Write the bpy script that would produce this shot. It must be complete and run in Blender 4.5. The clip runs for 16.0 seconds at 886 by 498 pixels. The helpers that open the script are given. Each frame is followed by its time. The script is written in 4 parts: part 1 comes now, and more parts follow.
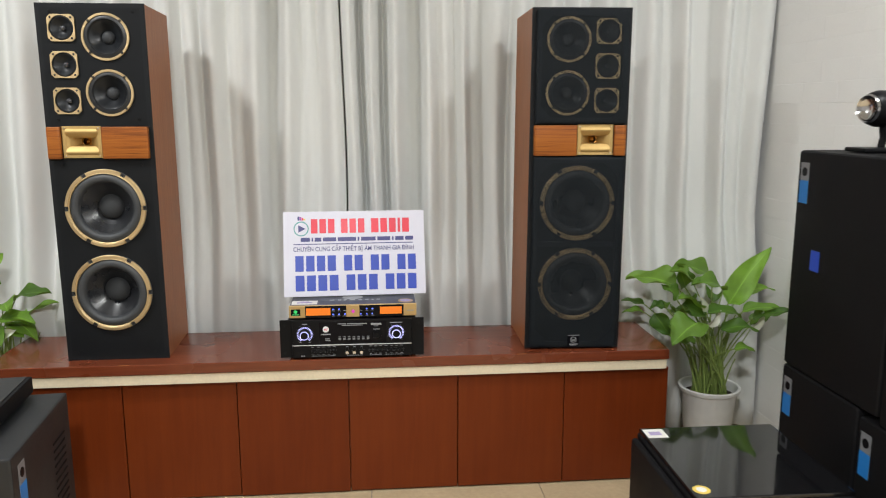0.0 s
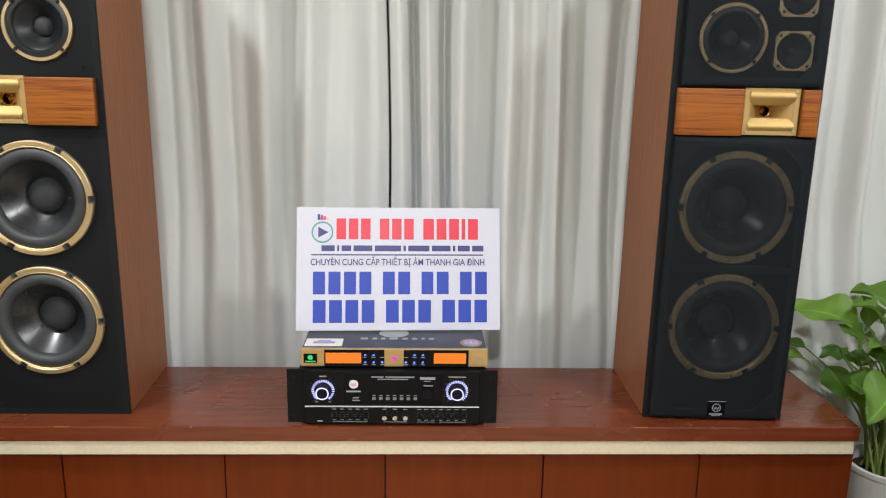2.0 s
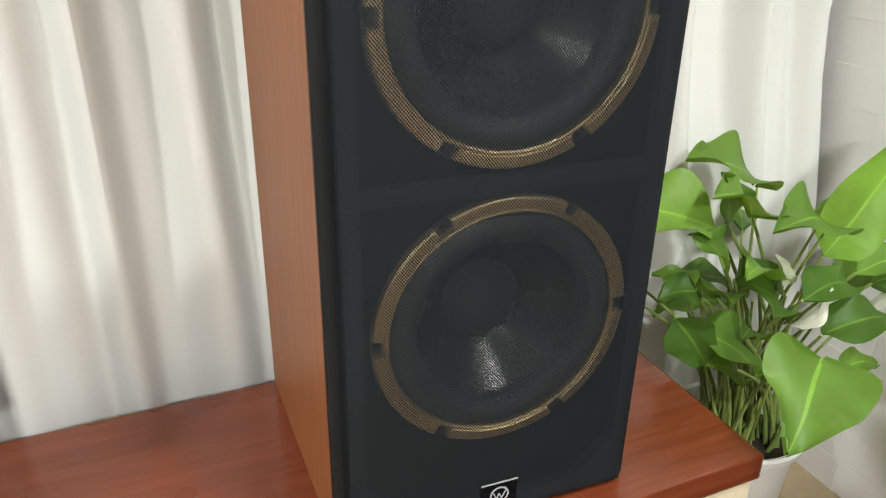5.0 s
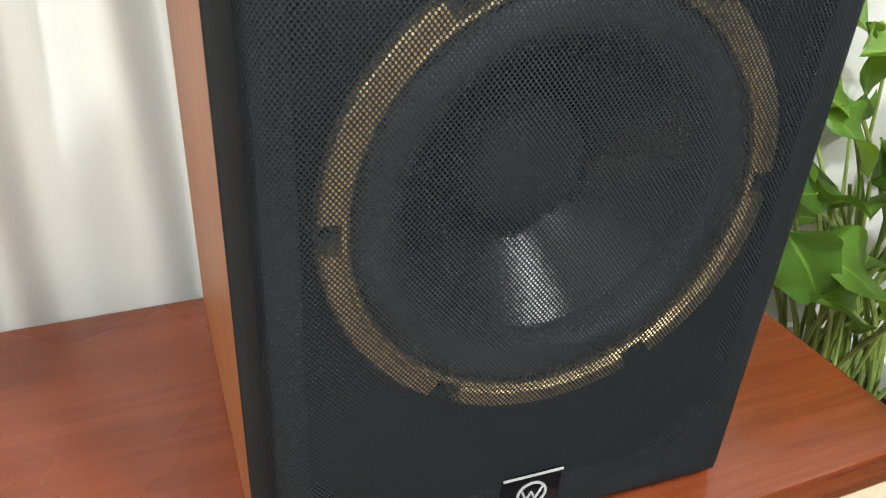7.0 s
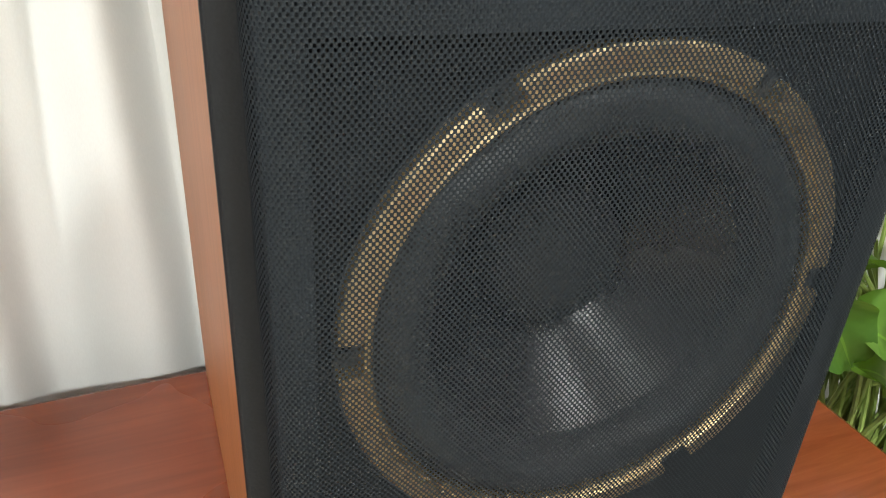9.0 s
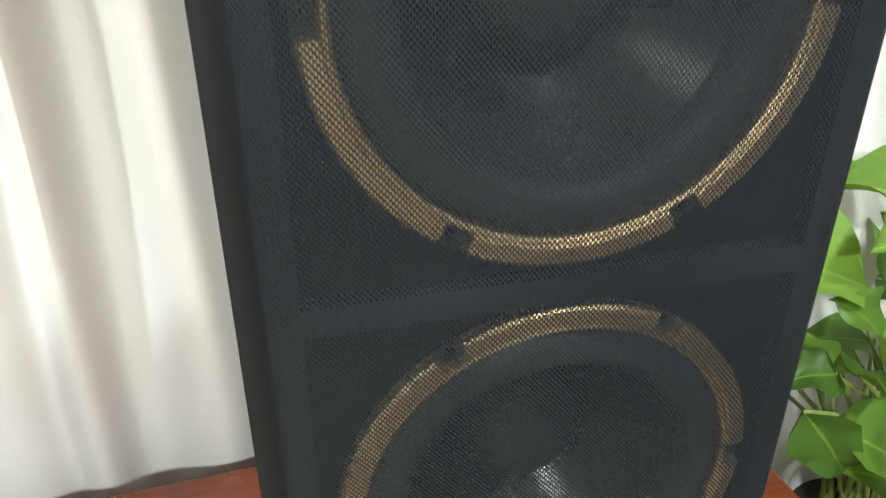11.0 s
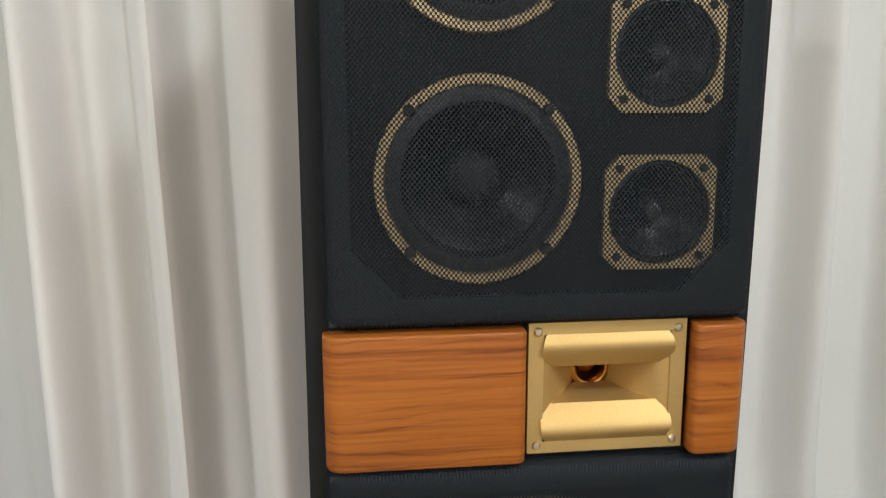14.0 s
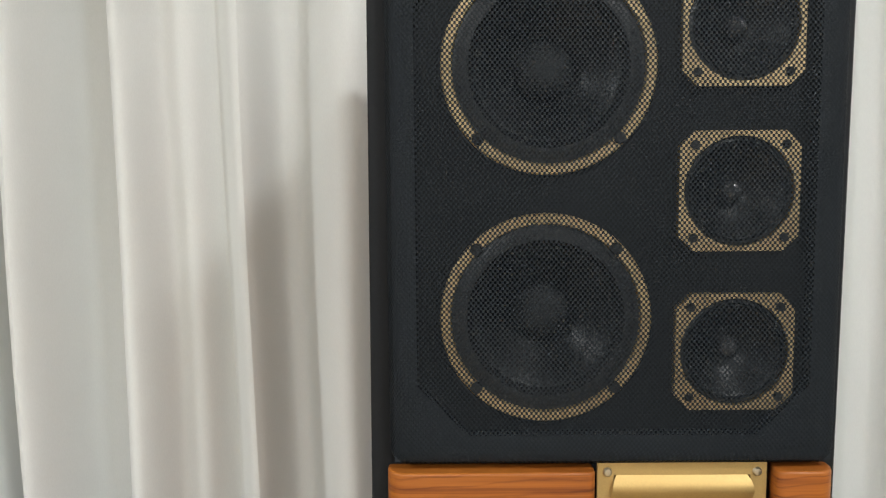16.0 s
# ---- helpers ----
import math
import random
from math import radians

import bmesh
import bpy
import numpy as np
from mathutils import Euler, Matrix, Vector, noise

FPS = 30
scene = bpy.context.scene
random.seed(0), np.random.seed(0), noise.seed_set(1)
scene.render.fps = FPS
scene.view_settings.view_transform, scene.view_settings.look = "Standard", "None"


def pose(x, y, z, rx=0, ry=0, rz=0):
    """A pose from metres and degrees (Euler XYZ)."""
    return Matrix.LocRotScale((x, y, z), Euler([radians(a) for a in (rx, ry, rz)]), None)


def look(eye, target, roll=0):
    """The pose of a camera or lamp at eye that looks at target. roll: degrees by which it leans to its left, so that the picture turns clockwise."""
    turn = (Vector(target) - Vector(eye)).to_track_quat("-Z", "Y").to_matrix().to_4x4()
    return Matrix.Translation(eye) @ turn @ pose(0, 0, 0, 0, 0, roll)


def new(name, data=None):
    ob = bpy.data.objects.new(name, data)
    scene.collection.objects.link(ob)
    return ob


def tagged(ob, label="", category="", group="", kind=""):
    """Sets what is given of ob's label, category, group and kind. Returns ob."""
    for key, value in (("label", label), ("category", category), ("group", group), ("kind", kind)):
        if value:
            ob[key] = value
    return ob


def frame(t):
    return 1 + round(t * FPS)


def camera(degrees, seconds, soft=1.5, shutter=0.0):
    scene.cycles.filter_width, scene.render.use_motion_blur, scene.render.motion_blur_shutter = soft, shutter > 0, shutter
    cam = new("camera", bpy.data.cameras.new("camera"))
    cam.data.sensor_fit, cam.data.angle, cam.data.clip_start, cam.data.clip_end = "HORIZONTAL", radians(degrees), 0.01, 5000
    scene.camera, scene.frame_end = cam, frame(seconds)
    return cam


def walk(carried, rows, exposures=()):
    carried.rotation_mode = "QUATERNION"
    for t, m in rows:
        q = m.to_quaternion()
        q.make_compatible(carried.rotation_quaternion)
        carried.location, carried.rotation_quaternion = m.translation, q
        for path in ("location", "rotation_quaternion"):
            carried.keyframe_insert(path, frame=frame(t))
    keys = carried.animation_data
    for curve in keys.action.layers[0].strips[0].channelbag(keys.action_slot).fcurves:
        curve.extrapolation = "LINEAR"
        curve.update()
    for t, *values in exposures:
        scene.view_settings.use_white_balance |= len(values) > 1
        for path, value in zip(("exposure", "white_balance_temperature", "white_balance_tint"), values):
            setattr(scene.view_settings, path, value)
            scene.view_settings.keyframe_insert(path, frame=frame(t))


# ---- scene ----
cam = camera(60.0, 16.0, soft=1.1, shutter=0.25)
PATH = [
    (0, (-0.561, -2.566, 1.322), (-0.472, -0.6, 0.97), -0.1),
    (0.5, (-0.621, -2.335, 1.341), (-0.573, -0.375, 0.945), 0.1),
    (1, (-0.64, -2.145, 1.331), (-0.624, -0.189, 0.913), 0.4),
    (1.5, (-0.63, -1.918, 1.327), (-0.638, 0.035, 0.899), 0.7),
    (2, (-0.632, -1.699, 1.3), (-0.646, 0.25, 0.852), 1.0),
    (2.5, (-0.616, -1.483, 1.317), (-0.615, 0.455, 0.821), 0.9),
    (3, (-0.544, -1.294, 1.3), (-0.482, 0.633, 0.768), 0.2),
    (3.5, (-0.435, -1.108, 1.296), (-0.243, 0.786, 0.683), 0.4),
    (3.7, (-0.421, -1.039, 1.292), (-0.121, 0.821, 0.623), 0.6),
    (6, (-0.168, -0.303, 0.927), (0.523, 1.323, -0.009), 1.0),
    (6.5, (-0.163, -0.287, 0.897), (0.508, 1.311, -0.101), 1.9),
    (7, (-0.171, -0.295, 0.91), (0.452, 1.312, -0.104), 3.1),
    (7.5, (-0.196, -0.256, 0.922), (0.444, 1.361, -0.066), 3.1),
    (8, (-0.198, -0.245, 0.92), (0.452, 1.377, -0.053), 3.5),
    (8.2, (-0.195, -0.243, 0.922), (0.462, 1.379, -0.044), 3.6),
    (10.3, (-0.136, -0.258, 0.941), (0.419, 1.419, 0.003), 0.8),
    (10.5, (-0.137, -0.269, 0.964), (0.408, 1.43, 0.061), 0.3),
    (11, (-0.132, -0.306, 1.075), (0.297, 1.409, 0.14), -0.6),
    (11.5, (-0.14, -0.357, 1.187), (0.229, 1.376, 0.258), -1.2),
    (12, (-0.149, -0.442, 1.268), (0.19, 1.385, 0.53), -1.8),
    (12.5, (-0.146, -0.475, 1.323), (0.182, 1.399, 0.705), -1.4),
    (13, (-0.128, -0.502, 1.379), (0.11, 1.409, 0.838), -0.9),
    (13.5, (-0.12, -0.512, 1.412), (0.102, 1.425, 0.965), -0.4),
    (14, (-0.112, -0.514, 1.436), (0.104, 1.439, 1.062), -0.2),
    (14.5, (-0.088, -0.53, 1.455), (0.066, 1.443, 1.163), -0.4),
    (15, (-0.089, -0.532, 1.468), (0.042, 1.45, 1.24), -0.4),
    (15.5, (-0.088, -0.529, 1.482), (-0.035, 1.46, 1.287), -0.5),
    (16, (-0.095, -0.515, 1.484), (-0.112, 1.476, 1.287), -0.5),
]
EXPOSURES = [(0, -0.06, 6450, 10), (2, 0.0, 6350, 10), (3, -0.06, 6450, 9), (3.5, -0.08, 6800, 6), (6, 1.2, 6500, 8), (7.3, 1.15, 6500, 7), (8, 1.18, 6450, 6), (10.5, 1.22, 6600, 8),
             (11, 1.1, 6400, 6), (11.5, 0.93, 6280, 6), (12, 0.6, 6250, 8), (13, 0.1, 6350, 10), (14, 0.02, 6480, 10), (15, 0.08, 6450, 10), (16, 0.09, 6400, 9)]
walk(cam, [(t, look(eye, target, roll)) for t, eye, target, roll in PATH], EXPOSURES)

# ---- light ----
world = bpy.data.worlds.new("world")
scene.world = world
world.use_nodes = True
world.node_tree.nodes["Background"].inputs[0].default_value = (0.9, 0.95, 1.0, 1)
world.node_tree.nodes["Background"].inputs[1].default_value = 0.05
scene.view_settings.exposure = 0.0
# the first two follow the cast shadows; the third is added fill
LAMPS = [(-2.2, -1.0, 2.66), (0.72, -1.15, 2.66), (-0.8, -3.0, 2.66)]
LAMP_WATTS = (35, 25, 90)


def area_lamp(place, watts, size):
    data = bpy.data.lights.new("panel_and_fill_light", "AREA")
    data.energy, data.shape, data.size, data.color = watts, "DISK", size, (0.985, 1.0, 0.985)
    lamp = new("panel_and_fill_light", data)
    lamp.matrix_world = Matrix.Translation(place)
    return lamp


for place, watts in zip(LAMPS, LAMP_WATTS):
    area_lamp(place, watts, 0.3)


# ---- materials ----
def material(name, colour, rough=0.5, metal=0.0, coat=0.0, spec=0.5):
    """A principled material with its colour; returns material, tree, shader."""
    m = bpy.data.materials.new(name)
    m.use_nodes = True
    tree = m.node_tree
    shader = tree.nodes["Principled BSDF"]
    shader.inputs["Base Color"].default_value = (*colour, 1)
    shader.inputs["Roughness"].default_value = rough
    shader.inputs["Metallic"].default_value = metal
    shader.inputs["Coat Weight"].default_value = coat
    shader.inputs["Specular IOR Level"].default_value = spec
    return m, tree, shader


def coords(tree, scale=(1, 1, 1), turn=(0, 0, 0)):
    c = tree.nodes.new("ShaderNodeTexCoord")
    mp = tree.nodes.new("ShaderNodeMapping")
    mp.inputs["Scale"].default_value = scale
    mp.inputs["Rotation"].default_value = [radians(a) for a in turn]
    tree.links.new(c.outputs["Object"], mp.inputs["Vector"])
    return mp.outputs["Vector"]


def noise_tex(tree, vector, scale, detail=4.0, rough=0.55, distortion=0.0):
    n = tree.nodes.new("ShaderNodeTexNoise")
    n.inputs["Scale"].default_value = scale
    n.inputs["Detail"].default_value = detail
    n.inputs["Roughness"].default_value = rough
    n.inputs["Distortion"].default_value = distortion
    tree.links.new(vector, n.inputs["Vector"])
    return n.outputs["Fac"]


def ramp(tree, fac, stops):
    r = tree.nodes.new("ShaderNodeValToRGB")
    els = r.color_ramp.elements
    while len(els) < len(stops):
        els.new(0.5)
    for e, (at, colour) in zip(els, stops):
        e.position, e.color = at, (*colour, 1)
    tree.links.new(fac, r.inputs["Fac"])
    return r.outputs["Color"]


def bump(tree, shader, height, strength, distance):
    b = tree.nodes.new("ShaderNodeBump")
    b.inputs["Strength"].default_value = strength
    b.inputs["Distance"].default_value = distance
    tree.links.new(height, b.inputs["Height"])
    tree.links.new(b.outputs["Normal"], shader.inputs["Normal"])


def value_range(tree, fac, low, high):
    r = tree.nodes.new("ShaderNodeMapRange")
    r.inputs["From Min"].default_value, r.inputs["From Max"].default_value = 0.3, 0.7
    r.inputs["To Min"].default_value, r.inputs["To Max"].default_value = low, high
    tree.links.new(fac, r.inputs["Value"])
    return r.outputs["Result"]


def maths(tree, op, a, b=None):
    n = tree.nodes.new("ShaderNodeMath")
    n.operation = op
    for i, v in enumerate((a, b)):
        if v is None:
            continue
        if isinstance(v, (int, float)):
            n.inputs[i].default_value = v
        else:
            tree.links.new(v, n.inputs[i])
    return n.outputs[0]


def grained(name, stops, stretch, scale, rough, coat=0.0, relief=0.15, distortion=0.6, blotch=0.15, lines=0.2, spec=0.5, slope=0, differ=0.0, figure=0.0):
    """Wood: stretched grain over slow blotches."""
    m, tree, shader = material(name, stops[0][1], rough[0], coat=coat, spec=spec)
    v = coords(tree, stretch, (0, slope, 0))
    grain = noise_tex(tree, v, scale, 6, 0.62, distortion)
    slow = noise_tex(tree, coords(tree, (1, 1, 1)), 3.0, 3)
    fine = noise_tex(tree, coords(tree, tuple(k * 4.3 for k in stretch), (0, slope, 0)), scale, 3, 0.6, 0.3)
    fac = maths(tree, "ADD", grain, maths(tree, "MULTIPLY", maths(tree, "SUBTRACT", slow, 0.5), blotch * 2))
    fac = maths(tree, "ADD", fac, maths(tree, "MULTIPLY", maths(tree, "SUBTRACT", fine, 0.5), lines))
    if figure:
        wave = tree.nodes.new("ShaderNodeTexWave")
        wave.bands_direction = "Z"
        for socket, value in (("Scale", 34.0), ("Distortion", 14.0), ("Detail", 4.0), ("Detail Scale", 0.6)):
            wave.inputs[socket].default_value = value
        tree.links.new(coords(tree, (0.3, 1, 1), (0, slope, 0)), wave.inputs["Vector"])
        line = maths(tree, "POWER", wave.outputs["Fac"], 9.0)
        fac = maths(tree, "SUBTRACT", fac, maths(tree, "MULTIPLY", line, figure))
    if differ:
        info = tree.nodes.new("ShaderNodeObjectInfo")
        fac = maths(tree, "ADD", fac, maths(tree, "MULTIPLY", maths(tree, "SUBTRACT", info.outputs["Random"], 0.5), differ))
    tree.links.new(ramp(tree, fac, stops), shader.inputs["Base Color"])
    tree.links.new(value_range(tree, slow, rough[0], rough[1]), shader.inputs["Roughness"])
    bump(tree, shader, grain, relief, 0.0008)
    return m


def speckled(name, colour, rough, scale=300, amount=0.25, relief=0.2, metal=0.0, distance=0.0005, spec=0.5, coat=0.0):
    """Paint, plastic or metal with fine grain and slow wear."""
    m, tree, shader = material(name, colour, rough, metal, spec=spec, coat=coat)
    v = coords(tree)
    fine, slow = noise_tex(tree, v, scale, 3), noise_tex(tree, v, 6, 4)
    mix = maths(tree, "ADD", maths(tree, "MULTIPLY", fine, 0.5), maths(tree, "MULTIPLY", slow, 0.5))
    lo = tuple(c * (1 - amount) for c in colour)
    hi = tuple(min(1, c * (1 + amount)) for c in colour)
    tree.links.new(ramp(tree, mix, [(0.3, lo), (0.7, hi)]), shader.inputs["Base Color"])
    tree.links.new(value_range(tree, slow, max(0.02, rough - 0.06), min(1, rough + 0.08)), shader.inputs["Roughness"])
    bump(tree, shader, fine, relief, distance)
    return m


def glowing(name, colour, strength, base=(0.02, 0.02, 0.02)):
    m, tree, shader = material(name, base, 0.3)
    shader.inputs["Emission Color"].default_value = (*colour, 1)
    shader.inputs["Emission Strength"].default_value = strength
    return m


VENEER = grained("side_veneer", [(0.3, (0.21, 0.072, 0.025)), (0.5, (0.285, 0.102, 0.036)), (0.72, (0.36, 0.135, 0.050))],
                 (60, 60, 1.6), 4, (0.40, 0.48), relief=0.06, spec=0.3)
BAND = grained("band_wood", [(0.22, (0.11, 0.026, 0.007)), (0.36, (0.205, 0.056, 0.010)), (0.48, (0.30, 0.090, 0.014)), (0.62, (0.355, 0.113, 0.018)), (0.78, (0.42, 0.145, 0.025))],
               (0.9, 6, 50), 1.7, (0.34, 0.44), relief=0.04, distortion=1.0, blotch=0.2, lines=0.45, slope=3, spec=0.3, figure=0.10)
CABINET = grained("cabinet_wood", [(0.3, (0.120, 0.025, 0.009)), (0.5, (0.155, 0.034, 0.0125)), (0.72, (0.19, 0.046, 0.018))],
                  (2.0, 30, 30), 2.5, (0.22, 0.32), coat=0.25, relief=0.03, lines=0.1)
CABINET_DOOR = grained("cabinet_door_wood", [(0.25, (0.122, 0.0200, 0.0034)), (0.5, (0.142, 0.0250, 0.0042)), (0.78, (0.165, 0.0315, 0.0055))],
                       (16, 16, 1.0), 1.6, (0.38, 0.46), relief=0.01, lines=0.03, blotch=0.3, spec=0.2, differ=0.25)
CREAM = speckled("cream_strip", (0.72, 0.62, 0.45), 0.5, 120, 0.1)
BAFFLE = speckled("baffle_paint", (0.0075, 0.0085, 0.0100), 0.6, 900, 0.35, 0.5, spec=0.18)
TRIM_BLACK = speckled("trim_paint", (0.0095, 0.0105, 0.0122), 0.6, 700, 0.3, 0.35, spec=0.2)
GOLD = speckled("gold_plate", (0.72, 0.55, 0.31), 0.47, 500, 0.1, 0.08, metal=1.0)
# gold darkened for the throat: the recess shade is put into its colour
HORN_SHADED = speckled("horn_gold_shaded", (0.42, 0.21, 0.05), 0.3, 300, 0.15, 0.05, metal=1.0)
HORN_GOLD = speckled("horn_gold", (0.60, 0.43, 0.185), 0.64, 700, 0.08, 0.12, metal=1.0)
CONE = speckled("cone_paper", (0.015, 0.016, 0.019), 0.28, 60, 0.15, 0.0, spec=0.9)
CONE_MATT = speckled("doped_cone_paper", (0.010, 0.0115, 0.014), 0.36, 60, 0.15, 0.0, spec=0.45)
CAP = speckled("dust_cap_paper", (0.038, 0.040, 0.043), 0.6, 200, 0.15, 0.1, spec=0.3)
RUBBER_DARK = speckled("midrange_rubber", (0.015, 0.016, 0.018), 0.4, 300, 0.25, 0.15)
RUBBER = speckled("surround_rubber", (0.042, 0.045, 0.049), 0.5, 300, 0.25, 0.15)
DOME = speckled("dome_plastic", (0.05, 0.05, 0.055), 0.16, 200, 0.2, 0.02, coat=1.0)
SCREW = speckled("screw_steel", (0.03, 0.03, 0.03), 0.4, 400, 0.3, 0.2, metal=0.6)
SCREW_BRIGHT = speckled("screw_bright", (0.62, 0.55, 0.42), 0.3, 400, 0.2, 0.2, metal=1.0)
HOLE = speckled("hole_black", (0.004, 0.004, 0.004), 0.9, 100)
FRAME_BLACK = speckled("grille_board", (0.028, 0.032, 0.037), 0.85, 300, 0.3, spec=0.1)
WHITE_INK = speckled("white_ink", (0.75, 0.75, 0.76), 0.4, 200, 0.06)
GREY_INK = speckled("grey_ink", (0.32, 0.33, 0.35), 0.4, 200, 0.06)


def mesh_cloth(name, open_at, pitch):
    """Open staggered weave of black threads, pitch metres apart."""
    m, tree, shader = material(name, (0.0135, 0.0170, 0.0205), 0.6, spec=0.12)
    c = tree.nodes.new("ShaderNodeTexCoord")
    sep = tree.nodes.new("ShaderNodeSeparateXYZ")
    tree.links.new(c.outputs["Object"], sep.inputs[0])
    wrap = maths(tree, "MULTIPLY", maths(tree, "ADD", sep.outputs["Y"], 0.018), maths(tree, "SIGN", sep.outputs["X"]))
    across = maths(tree, "MULTIPLY", maths(tree, "ADD", sep.outputs["X"], wrap), 2 * math.pi / pitch)
    upward = maths(tree, "MULTIPLY", sep.outputs["Z"], 2 * math.pi / (1.2 * pitch))
    weave = maths(tree, "MULTIPLY", maths(tree, "SINE", across), maths(tree, "SINE", upward))
    tree.links.new(maths(tree, "LESS_THAN", weave, open_at), shader.inputs["Alpha"])
    bump(tree, shader, weave, 0.2, 0.0006)
    return m


# same cloth on both grilles; openness carries the brightness, upper darker, lower lighter
CLOTH = mesh_cloth("grille_cloth", 0.05, 0.0033)
CLOTH_DENSE_TONED = mesh_cloth("dense_toned_grille_cloth", 0.20, 0.0027)


def curtain_cloth():
    m, tree, shader = material("curtain_cloth", (0.60, 0.585, 0.54), 0.85, spec=0.2)
    v = coords(tree, (1, 1, 1))
    weave = noise_tex(tree, coords(tree, (900, 900, 260)), 1.0, 2)
    slub = noise_tex(tree, coords(tree, (7, 7, 3)), 1.0, 3)
    fac = maths(tree, "ADD", maths(tree, "MULTIPLY", weave, 0.5), maths(tree, "MULTIPLY", slub, 0.5))
    tree.links.new(ramp(tree, fac, [(0.3, (0.65, 0.66, 0.645)), (0.7, (0.71, 0.72, 0.705))]), shader.inputs["Base Color"])
    shader.inputs["Sheen Weight"].default_value = 0.2
    bump(tree, shader, weave, 0.25, 0.0006)
    return m


CURTAIN = curtain_cloth()
WALL_WHITE = speckled("wall_white_paint", (0.88, 0.88, 0.87), 0.6, 140, 0.03, 0.25, distance=0.001)
# grey for walls out of view, chosen to cut the fill they bounce back
WALL_UNSEEN = speckled("unseen_wall_grey", (0.30, 0.29, 0.28), 0.7, 140, 0.05, 0.3)
# the ceiling is out of view; its white is dulled to hold down bounce
CEILING_DULLED = speckled("ceiling_dulled_white", (0.6, 0.6, 0.59), 0.8, 100, 0.03)
FLOOR_TILE = speckled("floor_tile", (0.48, 0.375, 0.235), 0.18, 60, 0.12, 0.05)
GROUT = speckled("floor_grout", (0.30, 0.25, 0.19), 0.8, 200)
BOX_PAINT = speckled("box_textured_paint", (0.0065, 0.0065, 0.0075), 0.55, 700, 0.4, 0.6, distance=0.001, spec=0.15)
GLASS_BLACK = speckled("glossy_black_top", (0.006, 0.006, 0.007), 0.05, 300, 0.2, 0.02, coat=0.4)
GREY_METAL = speckled("grey_metal_case", (0.017, 0.018, 0.020), 0.5, 600, 0.25, 0.4)
STICKER_BLUE = speckled("sticker_blue", (0.02, 0.19, 0.55), 0.35, 200, 0.06)
STICKER_DARKBLUE = speckled("sticker_dark_blue", (0.02, 0.07, 0.5), 0.35, 200, 0.06)
STICKER_GREY = speckled("sticker_grey", (0.20, 0.205, 0.22), 0.35, 200, 0.06)
PAPER = speckled("sticker_paper", (0.75, 0.73, 0.68), 0.5, 200, 0.06)
PURPLE_INK = speckled("purple_ink", (0.38, 0.31, 0.50), 0.5, 100, 0.3)
CHROME = speckled("chrome", (0.7, 0.7, 0.72), 0.12, 200, 0.05, 0.03, metal=1.0)
POT_WHITE = speckled("pot_plastic", (0.82, 0.82, 0.81), 0.4, 25, 0.05, 0.4, distance=0.004)
SOIL = speckled("soil", (0.03, 0.02, 0.012), 0.95, 150, 0.5, 1.0, distance=0.004)


def leaf_stuff(name, dark, light):
    """Leaf green with a pale midrib and slanting side veins, laid out along each leaf."""
    m, tree, shader = material(name, dark, 0.48, spec=0.4)
    n = noise_tex(tree, coords(tree), 16, 4)
    info = tree.nodes.new("ShaderNodeObjectInfo")
    fac = maths(tree, "ADD", maths(tree, "MULTIPLY", n, 0.45), maths(tree, "MULTIPLY", info.outputs["Random"], 0.62))
    uv = tree.nodes.new("ShaderNodeTexCoord")
    sep = tree.nodes.new("ShaderNodeSeparateXYZ")
    tree.links.new(uv.outputs["UV"], sep.inputs[0])
    off = maths(tree, "ABSOLUTE", maths(tree, "SUBTRACT", sep.outputs["X"], 0.5))
    rib = maths(tree, "LESS_THAN", off, 0.022)
    slant = maths(tree, "SUBTRACT", sep.outputs["Y"], maths(tree, "MULTIPLY", off, 0.75))
    vein = maths(tree, "SINE", maths(tree, "MULTIPLY", slant, 62.0))
    fac = maths(tree, "ADD", fac, maths(tree, "MULTIPLY", rib, 0.35))
    fac = maths(tree, "ADD", fac, maths(tree, "MULTIPLY", vein, 0.004))
    colour = ramp(tree, fac, [(0.15, dark), (0.75, light), (1.0, tuple(min(1, c * 1.7) for c in light))])
    tree.links.new(colour, shader.inputs["Base Color"])
    bump(tree, shader, maths(tree, "ADD", maths(tree, "MULTIPLY", vein, 0.08), maths(tree, "MULTIPLY", n, 1.5)), 0.35, 0.0012)
    trans = tree.nodes.new("ShaderNodeBsdfTranslucent")
    trans.inputs["Color"].default_value = (light[0] * 2.0, light[1] * 1.6, light[2], 1)
    mixed = tree.nodes.new("ShaderNodeMixShader")
    mixed.inputs[0].default_value = 0.22
    out = tree.nodes["Material Output"]
    tree.links.new(shader.outputs[0], mixed.inputs[1])
    tree.links.new(trans.outputs[0], mixed.inputs[2])
    tree.links.new(mixed.outputs[0], out.inputs["Surface"])
    return m


LEAF = leaf_stuff("leaf_green", (0.027, 0.083, 0.013), (0.155, 0.300, 0.038))
STEM = speckled("stem_green", (0.25, 0.34, 0.085), 0.45, 60, 0.3)
SPATHE = speckled("spathe_white", (0.72, 0.74, 0.62), 0.5, 60, 0.1)
SIGN_WHITE = speckled("sign_board", (0.63, 0.625, 0.72), 0.4, 60, 0.02, 0.03)
SIGN_RED = speckled("sign_red", (0.72, 0.03, 0.06), 0.4, 60, 0.05, 0.03)
SIGN_BLUE = speckled("sign_blue", (0.02, 0.055, 0.42), 0.4, 60, 0.05, 0.03)
SIGN_NAVY = speckled("sign_navy", (0.045, 0.045, 0.19), 0.4, 60, 0.05, 0.03)
